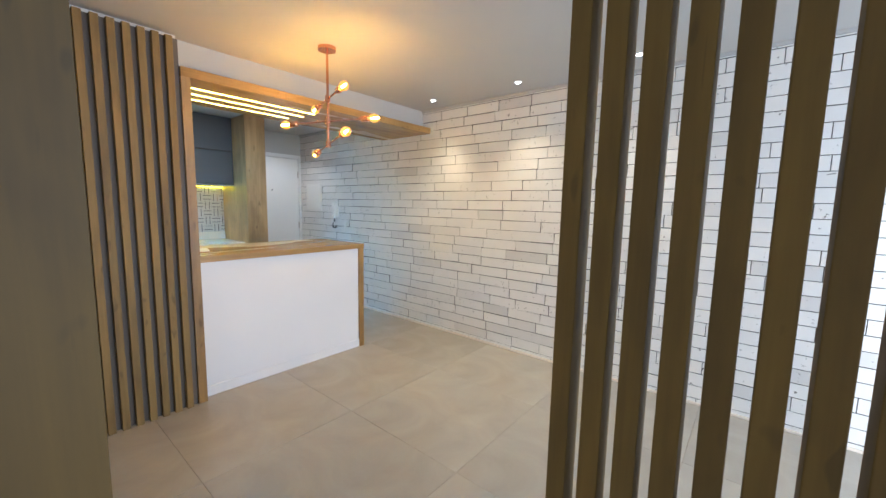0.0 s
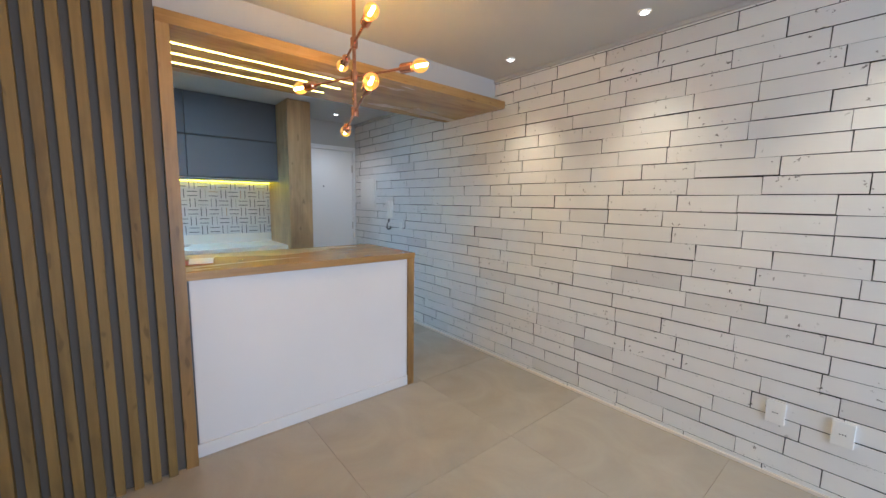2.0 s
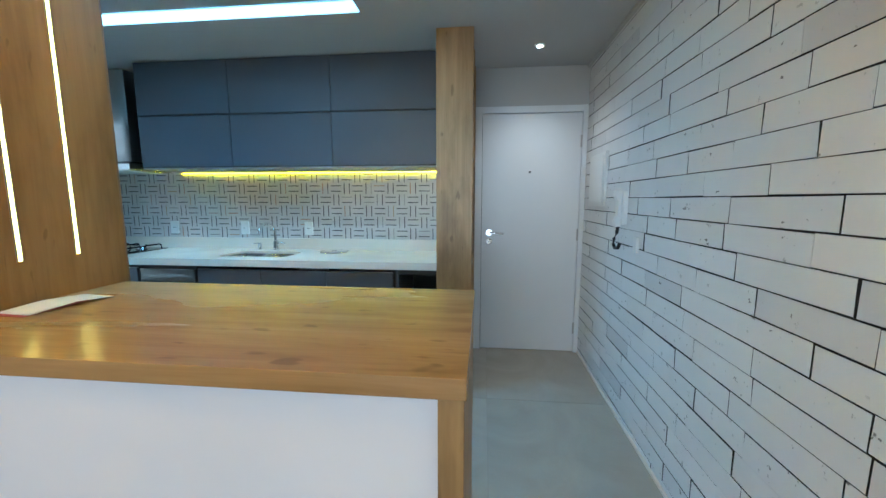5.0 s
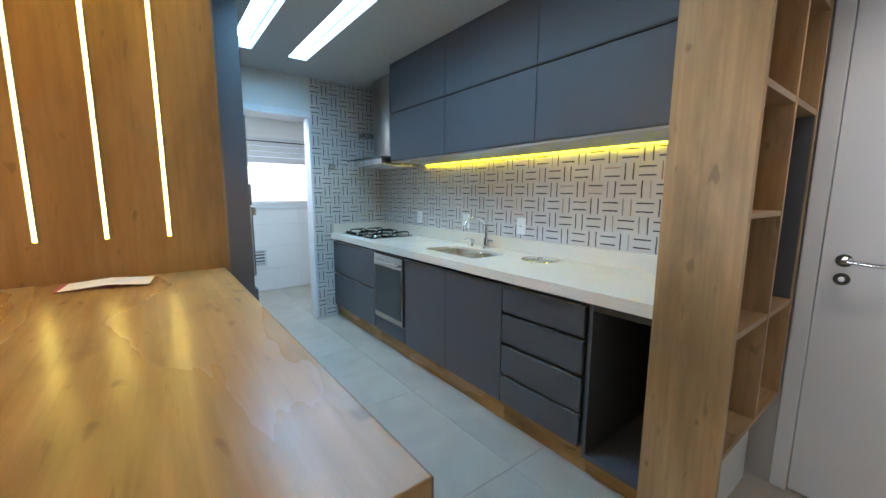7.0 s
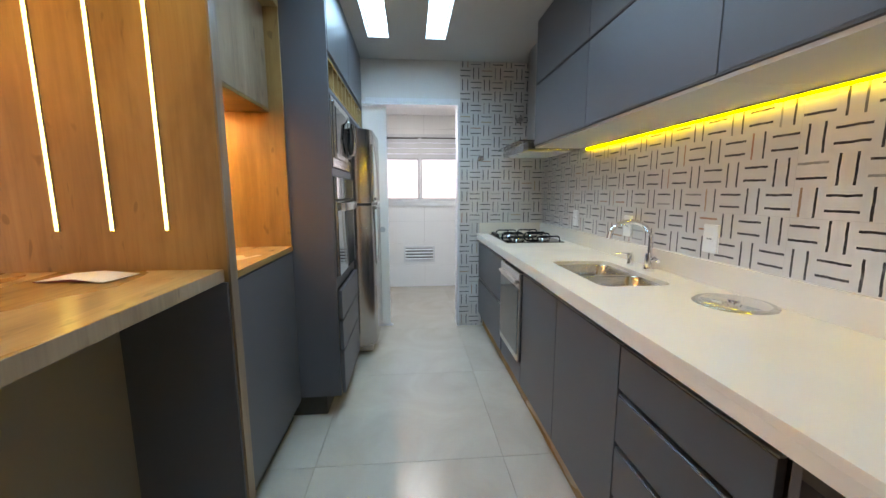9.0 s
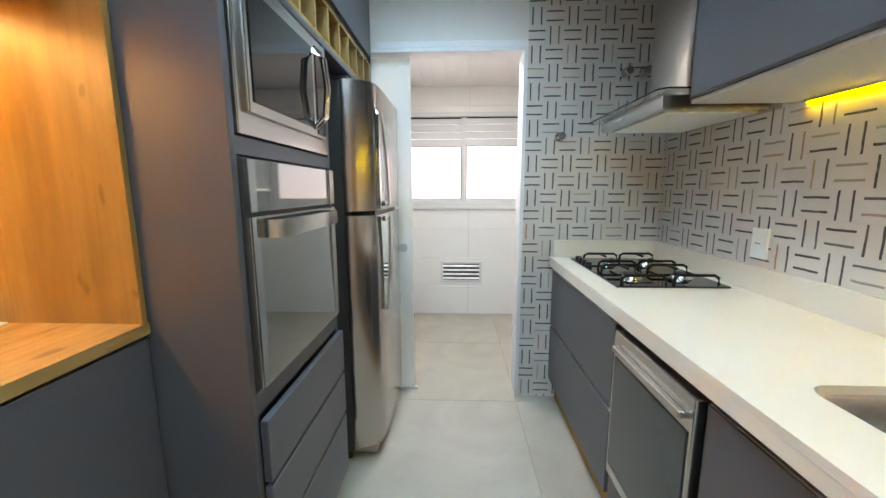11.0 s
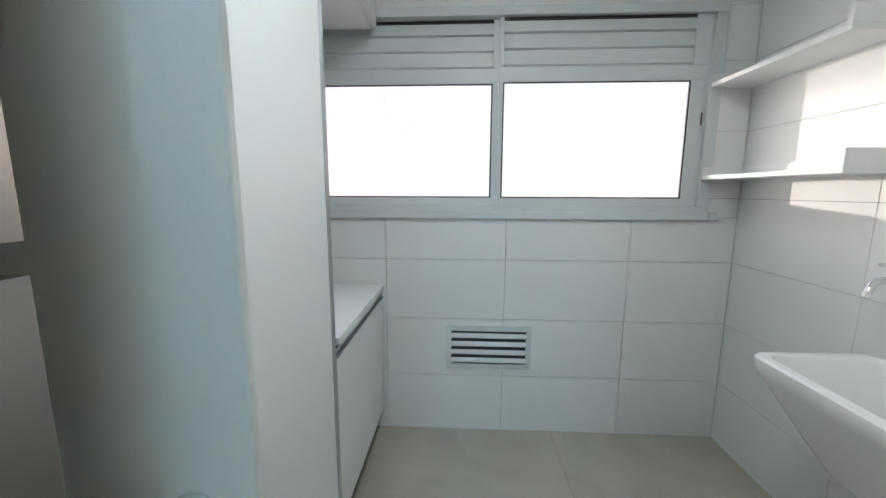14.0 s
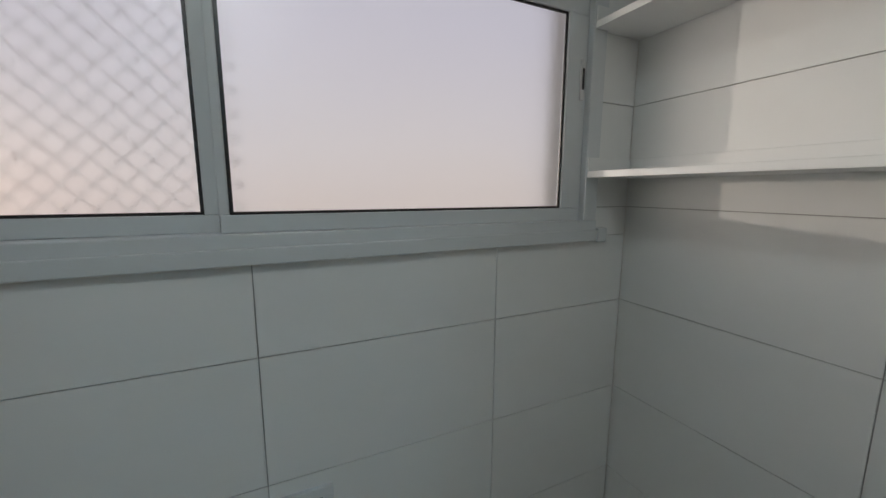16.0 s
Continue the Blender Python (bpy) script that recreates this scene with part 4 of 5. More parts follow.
open_bay()


def upper_cabinet(y0, y1):
    p = thing("wall_cabinet", (-5.3, (y0 + y1) / 2, 1.6), "graphite two-door wall cabinet reaching the ceiling", "cabinet", "kitchen wall cabinets")
    part("carcass", boxes((WEST + 0.001, -5.141, y0 + 0.001, y1 - 0.001, 1.605, CEIL - 0.003), bevel=0), GREY_DARK, p)
    part("bottom_panel", boxes((WEST + 0.001, -5.128, y0 + 0.001, y1 - 0.001, 1.592, 1.6045), bevel=0), GREY_WALL, p, "pale grey underside")
    for z0, z1 in ((1.615, 2.008), (2.024, CEIL - 0.006)):
        d = part("flap_door", boxes((-5.14, -5.12, y0 + 0.002, y1 - 0.002, z0, z1), bevel=0.0015), GREY_LACQ, p)
        part("handle_rail", boxes((-5.138, -5.118, y0 + 0.002, y1 - 0.002, z0 - 0.010, z0 - 0.001), bevel=0.001), GREY_DARK, d, "dark handle rail")
    return p


for a, b in ((-0.51, 0.283), (0.283, 1.111), (1.111, 1.963)):
    upper_cabinet(a, b)
led = thing("under_cabinet_light", (WEST + 0.02, 0.7, 1.58), "yellow glowing light strip under the wall cabinets", "light strip")
part("profile", boxes((WEST + 0.001, WEST + 0.02, -0.47, 1.96, 1.584, 1.5915), bevel=0), ALU, led)
part("diffuser", boxes((WEST + 0.006, WEST + 0.011, -0.46, 1.955, 1.581, 1.5839), bevel=0), LED_YELLOW, led, "yellow glowing diffuser")
for oy, kind in ((-0.59, True), (0.11, True), (0.72, True)):
    socket_plate("wall_socket", "x", (WEST, oy, 1.09), 0.078, 0.118, "white wall socket on the patterned tiles", "sockets on the tiles")


def hood():
    p = thing("range_hood", (-5.3, -0.93, 1.6), "stainless steel chimney hood with glass visor", "range hood")
    part("chimney", boxes((WEST + 0.003, -5.22, -1.04, -0.70, 1.648, CEIL - 0.003), bevel=0.03), STEEL_V, p, "polished steel chimney", True)
    prof = [(-5.485, 1.585), (-5.072, 1.585), (-5.062, 1.592), (-5.060, 1.635), (-5.485, 1.640)]
    part("canopy", extrude_outline(prof, 1, -1.17, -0.57), STEEL_H, p)
    bm = extrude_outline([(-5.485, -1.245), (-5.04, -1.245), (-5.015, -1.22), (-5.01, -0.87), (-5.015, -0.52), (-5.04, -0.495), (-5.485, -0.52)], 2, 1.6405, 1.6475)
    part("glass_visor", bm, SMOKE, p, "clear glass visor")
    part("filter", boxes((-5.44, -5.10, -1.12, -0.62, 1.579, 1.5848), bevel=0.001), LAUNDRY_WHITE, p, "cream grease filter")
    for i in range(5):
        part("button", rods(((-5.0615, -1.0 + 0.02 * i, 1.612), (-5.057, -1.0 + 0.02 * i, 1.612), 0.006)), CHROME, p, "", True)
    return p


def wall_valve(x, z, out=0.05):
    p = thing("wall_valve", (x, KIT_S, z), "small chrome stop valve on the patterned wall", "valve", "wall valves")
    part("rosette", rods(((x, KIT_S, z), (x, KIT_S + 0.012, z), 0.028, 0.024)), CHROME, p, "", True)
    part("stem", rods(((x, KIT_S + 0.012, z), (x, KIT_S + out, z), 0.012)), CHROME, p, "", True)
    part("handle", rods(((x, KIT_S + out, z), (x, KIT_S + out + 0.02, z), 0.019, 0.021)), CHROME, p, "", True)
    return p


hood()
wall_valve(-4.89, 1.59)
wall_valve(-5.235, 1.93)
wall_valve(-5.335, 1.93)

# ---- kitchen, tall side ----


def niche_cabinet():
    y0, y1, x0, x1 = 0.108, 0.776, -3.61, -3.21
    p = thing("niche_cabinet", (-3.4, 0.45, 0), "graphite base cabinet with a lit oak-look niche above", "cabinet")
    part("carcass", boxes((x0 + 0.022, x1, y0, LED_Y - 0.054, 0.10, 0.972), bevel=0), GREY_LACQ, p)
    part("bar_side_panel", boxes((x0, -2.915, LED_Y + 0.0005, LED_Y + 0.015, 0.02, 0.974), bevel=0.001), GREY_LACQ, p, "graphite panel under the bar")
    part("door", boxes((x0, x0 + 0.02, y0 + 0.003, y1 + 0.045, 0.11, 0.965), bevel=0.0015), GREY_LACQ, p)
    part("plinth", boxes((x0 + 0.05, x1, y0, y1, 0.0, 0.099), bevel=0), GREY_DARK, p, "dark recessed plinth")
    part("counter", boxes((x0 - 0.004, x1, y0, y1, 0.973, 1.0), bevel=0.001), OAK_Y, p)
    part("niche_back", boxes((x1 - 0.02, x1, y0 + 0.015, y1, 1.0, 1.685), bevel=0), OAK_Z, p)
    part("niche_side", boxes((x0, x1 - 0.02, y0, y0 + 0.015, 1.0, 2.179), bevel=0.001), OAK_Z, p)
    part("niche_top", boxes((x0 + 0.07, x1 - 0.02, y0 + 0.015, y1, 1.685, 1.70), bevel=0.001), OAK_X, p)
    part("upper_panel", boxes((x0 + 0.07, x1, y0 + 0.016, y1, 1.701, 2.179), bevel=0.001), GREY_OAK, p, "greyish wood panel above the niche")
    lamp = part("niche_light", boxes((x1 - 0.045, x1 - 0.03, y0 + 0.1, y1 - 0.03, 1.678, 1.6849), bevel=0), LED_NICHE, p, "amber glowing light strip")
    part("light_profile", boxes((x1 - 0.05, x1 - 0.0455, y0 + 0.1, y1 - 0.03, 1.676, 1.6849), bevel=0), GREY_DARK, lamp)
    return p


def oven_tower():
    x0, x1, y0, y1 = -3.836, -3.21, -0.53, 0.105
    p = thing("oven_tower", (-3.55, -0.2, 0), "tall graphite cabinet holding a microwave and oven", "cabinet")
    part("side_panel", boxes((x0 + 0.002, x1, y1 - 0.022, y1, 0.125, CEIL - 0.003), bevel=0.0015), GREY_LACQ, p)
    part("far_side_panel", boxes((x0 + 0.002, x1, y0, y0 + 0.02, 0.125, 1.80), bevel=0.0015), GREY_LACQ, p)
    part("carcass", boxes((x0 + 0.03, x1, y0 + 0.02, y1 - 0.022, 0.125, 1.80), bevel=0), GREY_DARK, p)
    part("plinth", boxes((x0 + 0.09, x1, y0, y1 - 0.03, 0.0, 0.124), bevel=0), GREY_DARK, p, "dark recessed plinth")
    part("filler_strip", boxes((x0 + 0.002, x0 + 0.03, y0 + 0.02, y1 - 0.022, 1.375, 1.415), bevel=0.001), GREY_LACQ, p)
    part("filler_strip", boxes((x0 + 0.002, x0 + 0.03, y0 + 0.02, y1 - 0.022, 0.755, 0.81), bevel=0.001), GREY_LACQ, p)
    for z0, z1 in ((0.575, 0.74), (0.395, 0.56), (0.13, 0.38)):
        front(p, y0 + 0.0, y1 - 0.022, z0, z1, x=x0, name="drawer", groove=False)
    return p


def tall_upper():
    x0, x1, y0, y1 = -3.836, -3.21, -1.27, 0.083
    p = thing("tall_upper_cabinet", (-3.5, -0.6, 1.8), "graphite upper cabinet with an oak-look bottle rack", "cabinet")
    part("carcass", boxes((x0 + 0.022, x1, y0, y1, 2.0, CEIL - 0.003), bevel=0), GREY_DARK, p)
    for a, b in ((y0, (y0 + y1) / 2), ((y0 + y1) / 2, y1)):
        part("door", boxes((x0, x0 + 0.02, a + 0.002, b - 0.002, 2.005, CEIL - 0.006), bevel=0.0015), GREY_LACQ, p)
    part("rack_top", boxes((x0 + 0.004, x1, y0, y1, 1.962, 1.974), bevel=0.001), OAK_Y, p)
    part("rack_bottom", boxes((x0 + 0.004, x1, y0, y1, 1.822, 1.836), bevel=0.001), OAK_Y, p)
    part("rack_back", boxes((x1 - 0.25, x1 - 0.24, y0, y1, 1.836, 1.962), bevel=0), OAK_Y, p)
    part("bottom_panel", boxes((x0 + 0.002, x1, y0, y1, 1.80, 1.8215), bevel=0.001), GREY_LACQ, p)
    for i in range(11):
        yy = y0 + 0.01 + i * (y1 - y0 - 0.02) / 10
        part("rack_divider", boxes((x0 + 0.004, x1 - 0.25, yy - 0.006, yy + 0.006, 1.836, 1.962), bevel=0.001), OAK_Z, p)
    part("shadow_gap", boxes((x0 + 0.012, x1, y0, y1, 1.975, 1.999), bevel=0), GROOVE, p)
    part("end_panel", boxes((x0 + 0.002, x1, y0 - 0.02, y0, 1.80, CEIL - 0.003), bevel=0.001), GREY_LACQ, p)
    return p


def microwave():
    x = -3.839
    y0, y1 = -0.505, 0.075
    p = thing("microwave_oven", (-3.6, -0.21, 1.42), "built-in stainless steel microwave with dark glass door", "microwave")
    part("trim_frame", boxes((x, x + 0.03, y0, y1, 1.42, 1.79), bevel=0.003), STEEL_H, p)
    d = part("door", boxes((x - 0.012, x, y0 + 0.05, y1 - 0.03, 1.47, 1.765), bevel=0.004), STEEL_H, p)
    part("window", boxes((x - 0.015, x - 0.012, y0 + 0.16, y1 - 0.05, 1.495, 1.74), bevel=0.001), BLACK_GLASS, d, "black glass window")
    part("control_panel", boxes((x - 0.015, x - 0.012, y0 + 0.06, y0 + 0.13, 1.48, 1.755), bevel=0.001), BLACK_GLASS, d, "black control panel")
    part("handle", tube(bmesh.new(), [(x - 0.012, y0 + 0.145, 1.50), (x - 0.045, y0 + 0.145, 1.53), (x - 0.055, y0 + 0.145, 1.617), (x - 0.045, y0 + 0.145, 1.705), (x - 0.012, y0 + 0.145, 1.735)], 0.011), CHROME, d, "curved steel handle", True)
    return p


def wall_oven():
    x = -3.839
    y0, y1 = -0.505, 0.075
    p = thing("wall_oven", (-3.6, -0.21, 0.82), "built-in oven with dark mirrored glass door", "oven")
    part("frame", boxes((x + 0.002, x + 0.03, y0, y1, 0.815, 1.37), bevel=0.002), GREY_DARK, p, "dark oven frame")
    c = part("control_panel", boxes((x - 0.014, x + 0.002, y0 + 0.046, y1 - 0.001, 1.246, 1.366), bevel=0.001), MIRROR_GLASS, p, "dark mirrored control panel")
    part("end_cap", boxes((x - 0.0145, x + 0.002, y0 + 0.003, y0 + 0.0455, 1.246, 1.366), bevel=0.001), STEEL_H, c, "brushed steel end cap")
    d = part("door", boxes((x - 0.010, x + 0.002, y0 + 0.003, y1 - 0.001, 0.82, 1.236), bevel=0.002), STEEL_H, p)
    part("door_glass", boxes((x - 0.014, x - 0.0101, y0 + 0.046, y1 - 0.001, 0.822, 1.235), bevel=0.001), MIRROR_GLASS, d, "dark mirrored door glass")
    part("door_edge", boxes((x - 0.0145, x - 0.0101, y0 + 0.004, y0 + 0.0455, 0.822, 1.235), bevel=0.001), STEEL_H, d, "brushed steel door edge")
    grip = [(x - 0.018, y0 + 0.062), (x - 0.040, y0 + 0.066), (x - 0.050, y0 + 0.085), (x - 0.054, (y0 + y1) / 2), (x - 0.050, y1 - 0.085), (x - 0.040, y1 - 0.066), (x - 0.018, y1 - 0.062)]
    inner = [(px + 0.012, py + (0.010 if py < y0 + 0.1 else -0.010 if py > y1 - 0.1 else 0.0)) for px, py in reversed(grip)]
    h = part("handle", extrude_outline(grip + inner, 2, 1.182, 1.226), STEEL_H, d, "broad brushed steel handle", True)
    for yy in (y0 + 0.068, y1 - 0.068):
        part("handle_post", boxes((x - 0.022, x - 0.0141, yy - 0.007, yy + 0.007, 1.188, 1.220), bevel=0.002), STEEL_H, h)
    return p


def fridge():
    y0, y1, xb, xf = -1.325, -0.70, -3.22, -3.838
    p = thing("refrigerator", (-3.55, -1.01, 0), "stainless steel two-door refrigerator with bar handles", "refrigerator")
    part("body", boxes((xf + 0.01, xb, y0 + 0.01, y1 - 0.01, 0.06, 1.745), bevel=0.006), FRIDGE_SIDE, p, "dark grey body")
    part("base_grille", boxes((xf - 0.09, xf + 0.05, y0 + 0.06, y1 - 0.06, 0.02, 0.075), bevel=0.01), STEEL_V, p)
    for yy in (y0 + 0.06, y1 - 0.06):
        part("foot", rods(((xf + 0.05, yy, 0), (xf + 0.05, yy, 0.06), 0.02)), PLASTIC_BLACK, p)
        part("foot", rods(((xb - 0.06, yy, 0), (xb - 0.06, yy, 0.06), 0.02)), PLASTIC_BLACK, p)

    def curved(z0, z1):
        pts = []
        n = 22
        for i in range(n + 1):
            t = (i / n) ** 0.6
            pts.append((xf - 0.012 - 0.115 * (1 - t ** 17), y0 + (y1 - y0) * t))
        out = [(xf + 0.006, y0)] + pts + [(xf + 0.006, y1)]
        return extrude_outline(out, 2, z0, z1)

    def bar(points):
        """A flat bar, 36 mm wide and 9 mm thick, along a bowed line."""
        bm = bmesh.new()
        rings = [[bm.verts.new((x + dx, y + dy, z)) for dx, dy in ((0, -0.018), (0, 0.018), (-0.006, 0.018), (-0.009, 0.014), (-0.009, -0.014), (-0.006, -0.018))] for x, y, z in points]
        for a, c in zip(rings, rings[1:]):
            for k in range(6):
                bm.faces.new((a[k], a[(k + 1) % 6], c[(k + 1) % 6], c[k]))
        bm.faces.new(rings[0][::-1])
        bm.faces.new(rings[-1])
        return bm
    xp = xf - 0.131
    for z0, z1, panel, grip in ((1.205, 1.745, ((-0.79, 1.212), (-1.0, 1.212), (-0.975, 1.60), (-0.79, 1.645)), ((-0.862, 1.225), (-0.80, 1.635))),
                                (0.085, 1.185, ((-0.79, 1.178), (-1.0, 1.178), (-1.006, 0.735), (-0.86, 0.715)), ((-0.868, 1.172), (-0.852, 0.725)))):
        d = part("door", curved(z0, z1), FRIDGE_STEEL, p, "satin steel door", True)
        part("handle_panel", extrude_outline(panel, 0, xp, xp + 0.03), POLISHED, d, "polished panel behind the handle")
        part("panel_edge", boxes((xp - 0.001, xp + 0.01, panel[1][0] - 0.007, panel[1][0] - 0.0005, min(panel[1][1], panel[2][1]), max(panel[1][1], panel[2][1])), bevel=0.001), STEEL_V, d)
        (ya, za), (yb, zb) = grip
        pts = []
        for i in range(13):
            t = i / 12
            pts.append((xp - 0.022 + 0.020 * t ** 2.2, ya + (yb - ya) * t ** 1.8, za + (zb - za) * t))
        h = part("handle", bar(pts), STEEL_V, d, "flat bowed steel handle", True)
        part("handle_post", rods(((xp - 0.0225, ya, za + (zb - za) * 0.02), (xp, ya, za + (zb - za) * 0.02), 0.0075)), STEEL_V, h, "", True)
        part("post_ring", rods(((xp - 0.001, ya, za + (zb - za) * 0.02), (xp - 0.007, ya, za + (zb - za) * 0.02), 0.012)), PLASTIC_BLACK, h, "black ring", True)
    part("door_gap", boxes((xf - 0.108, xf, y0 + 0.012, y1 - 0.075, 1.1855, 1.2045), bevel=0), PLASTIC_BLACK, p, "dark gap between the doors")
    part("hinge_cover", boxes((xf - 0.02, xf + 0.06, y1 - 0.08, y1 - 0.02, 1.746, 1.762), bevel=0.004), PLASTIC_BLACK, p)
    return p


def niche_outlet():
    p = thing("counter_outlet", (-3.265, 0.155, 1.0), "small white outlet plate lying in the niche corner", "socket")
    part("plate", boxes((-3.305, -3.235, 0.130, 0.178, 1.0, 1.005), bevel=0.002), PLASTIC_WHITE, p)
    part("cover", boxes((-3.290, -3.250, 0.140, 0.168, 1.0051, 1.0075), bevel=0.001), PLASTIC_WHITE, p)
    return p


niche_cabinet()
niche_outlet()
oven_tower()
tall_upper()
microwave()
wall_oven()
fridge()

for i, (sx0, sx1) in enumerate(SLOTS):
    p = thing("slot_light", ((sx0 + sx1) / 2, 0.3, CEIL + 0.08), "long recessed cool white ceiling light", "ceiling light", "kitchen slot lights")
    part("diffuser", boxes((sx0 + 0.012, sx1 - 0.012, SLOT_Y0 + 0.01, SLOT_Y1 - 0.01, CEIL + 0.075, CEIL + 0.0899), bevel=0), PANEL_LIGHT, p, "glowing diffuser")
    part("profile", boxes((sx0 + 0.001, sx0 + 0.011, SLOT_Y0 + 0.001, SLOT_Y1 - 0.001, CEIL + 0.07, CEIL + 0.0895), (sx1 - 0.011, sx1 - 0.001, SLOT_Y0 + 0.001, SLOT_Y1 - 0.001, CEIL + 0.07, CEIL + 0.0895), bevel=0), ALU_WHITE, p)

# ---- laundry ----


def sliding_door():
    p = tagged(thing("door_2", (-3.65, -1.42, 0), "open frosted glass sliding door to the laundry", "sliding door"), kind="structure")
    part("glass_leaf", boxes((-4.035, -3.2, -1.426, -1.414, 0.012, 2.05), bevel=0.002), FROSTED, p)
    part("floor_guide", boxes((-4.055, -3.2, -1.435, -1.405, 0.0, 0.012), bevel=0.001), ALU, p, "aluminium floor guide")
    k = part("pull", rods(((-3.977, -1.4138, 0.939), (-3.977, -1.408, 0.939), 0.027), ((-3.977, -1.4262, 0.939), (-3.977, -1.432, 0.939), 0.027)), ALU, p, "round satin metal finger pull", True)
    part("pull_cup", rods(((-3.977, -1.408, 0.939), (-3.977, -1.4065, 0.939), 0.019)), ALU_WHITE, k, "pale inner disc", True)
    return p


def window():
    p = tagged(thing("window_1", ((WX0 + WX1) / 2, LAU_S, WZ0), "pale aluminium laundry window with a rolled shutter above", "window"), kind="structure")
    ya, yb = LAU_S - 0.06, LAU_S + 0.012
    part("window_frame", boxes((WX0 - 0.02, WX1 + 0.02, ya, yb + 0.004, WZ0 - 0.005, WZ0 + 0.05), (WX0 - 0.02, WX1 + 0.02, ya, yb, WZ1 - 0.03, WZ1 + 0.01), (WX0 - 0.02, WX0 + 0.03, ya, yb, WZ0 + 0.05, WZ1 - 0.03), (WX1 - 0.03, WX1 + 0.02, ya, yb, WZ0 + 0.05, WZ1 - 0.03), bevel=0.003), ALU_WHITE, p)
    part("window_sill", boxes((WX0 - 0.035, WX1 + 0.035, LAU_S, LAU_S + 0.022, WZ0 - 0.012, WZ0 + 0.022), bevel=0.003), ALU_WHITE, p)
    mid = -4.377
    for x0, x1, yy, xa, xb in ((WX0 + 0.03, mid, LAU_S - 0.02, -5.23, -4.395), (mid, WX1 - 0.03, LAU_S - 0.045, -4.35, -3.513)):
        s = part("sash", boxes((x0, x1, yy - 0.012, yy + 0.012, WZ0 + 0.05, 1.201), (x0, x1, yy - 0.012, yy + 0.012, 1.725, 1.79), (x0, xa, yy - 0.012, yy + 0.012, 1.201, 1.725), (xb, x1, yy - 0.012, yy + 0.012, 1.201, 1.725), bevel=0.002), ALU_WHITE, p)
        pane = part("pane", boxes((xa, xb, yy - 0.003, yy + 0.003, 1.201, 1.725), bevel=0), PANE, s, "frosted glass pane")
        pane.visible_shadow = False
        part("gasket", boxes((xa, xa + 0.007, yy + 0.003, yy + 0.006, 1.201, 1.725), (xb - 0.007, xb, yy + 0.003, yy + 0.006, 1.201, 1.725), (xa + 0.007, xb - 0.007, yy + 0.003, yy + 0.006, 1.201, 1.207), (xa + 0.007, xb - 0.007, yy + 0.003, yy + 0.006, 1.719, 1.725), bevel=0), PLASTIC_BLACK, s, "black rubber gasket")
        for i in range(3):
            z = 1.795 + i * 0.07
            part("shutter_slat", extrude_outline([(yy - 0.008, z), (yy + 0.009, z + 0.004), (yy + 0.009, z + 0.012), (yy + 0.003, z + 0.066), (yy - 0.010, z + 0.068)], 0, xa, xb), ALU_WHITE, s)
        part("shutter_slot", boxes((xa + 0.001, xb - 0.001, yy + 0.004, yy + 0.0105, 1.986, 1.998), bevel=0), GROOVE, s, "dark slot above the shutter slats")
        part("shutter_stile", boxes((x0, xa, yy - 0.012, yy + 0.012, 1.79, 2.0), (xb, x1, yy - 0.012, yy + 0.012, 1.79, 2.0), bevel=0.002), ALU_WHITE, s)
    for cx in (WX0 - 0.036, WX1 + 0.036):
        part("sill_cap", boxes((cx - 0.019, cx + 0.019, LAU_S - 0.001, LAU_S + 0.026, WZ0 - 0.015, WZ0 + 0.026), bevel=0.003), ALU_WHITE, p)
    for lx in (WX0 + 0.047, WX1 - 0.047):
        l = part("latch", boxes((lx - 0.008, lx + 0.008, LAU_S - 0.008, LAU_S - 0.002, 1.50, 1.61), bevel=0.003), ALU, p, "narrow window latch")
        part("latch_slot", boxes((lx - 0.003, lx + 0.003, LAU_S - 0.002, LAU_S, 1.53, 1.585), bevel=0), GROOVE, l)
    return p


def safety_net():
    bm = bmesh.new()
    x0, x1, z0, z1, y, s = -4.42, -3.40, 1.12, 1.80, LAU_S - 0.125, 0.05
    n = int((x1 - x0 + z1 - z0) / s) + 1
    for i in range(n):
        c = i * s
        for flip in (0, 1):
            a0 = max(0, c - (z1 - z0))
            a1 = min(x1 - x0, c)
            if a1 - a0 < 0.01:
                continue
            pa = (x0 + a0 if not flip else x1 - a0, y, z0 + (c - a0))
            pb = (x0 + a1 if not flip else x1 - a1, y, z0 + (c - a1))
            tube(bm, [pa, pb], 0.0014, 4)
    return single("safety_net", bm, PLASTIC_WHITE, "white nylon safety net outside the laundry window", "net", kind="stuff")


def vent():
    x0, x1, z0, z1 = -4.565, -4.142, 0.342, 0.565
    p = thing("wall_vent", ((x0 + x1) / 2, LAU_S, z0), "aluminium louvred ventilation grille in the tiled wall", "vent")
    y = LAU_S
    part("frame", boxes((x0, x1, y, y + 0.012, z0, z0 + 0.025), (x0, x1, y, y + 0.012, z1 - 0.025, z1), (x0, x0 + 0.025, y, y + 0.012, z0 + 0.025, z1 - 0.025), (x1 - 0.025, x1, y, y + 0.012, z0 + 0.025, z1 - 0.025), bevel=0.002), ALU_WHITE, p)
    part("backing", boxes((x0 + 0.02, x1 - 0.02, y + 0.0005, y + 0.002, z0 + 0.02, z1 - 0.02), bevel=0), GREY_DARK, p, "dark duct behind the slats")
    for i in range(4):
        z = z0 + 0.024 + i * 0.043
        part("slat", extrude_outline([(y + 0.003, z + 0.031), (y + 0.006, z + 0.033), (y + 0.017, z + 0.015), (y + 0.015, z + 0.010)], 0, x0 + 0.024, x1 - 0.024), ALU_WHITE, p)
    return p


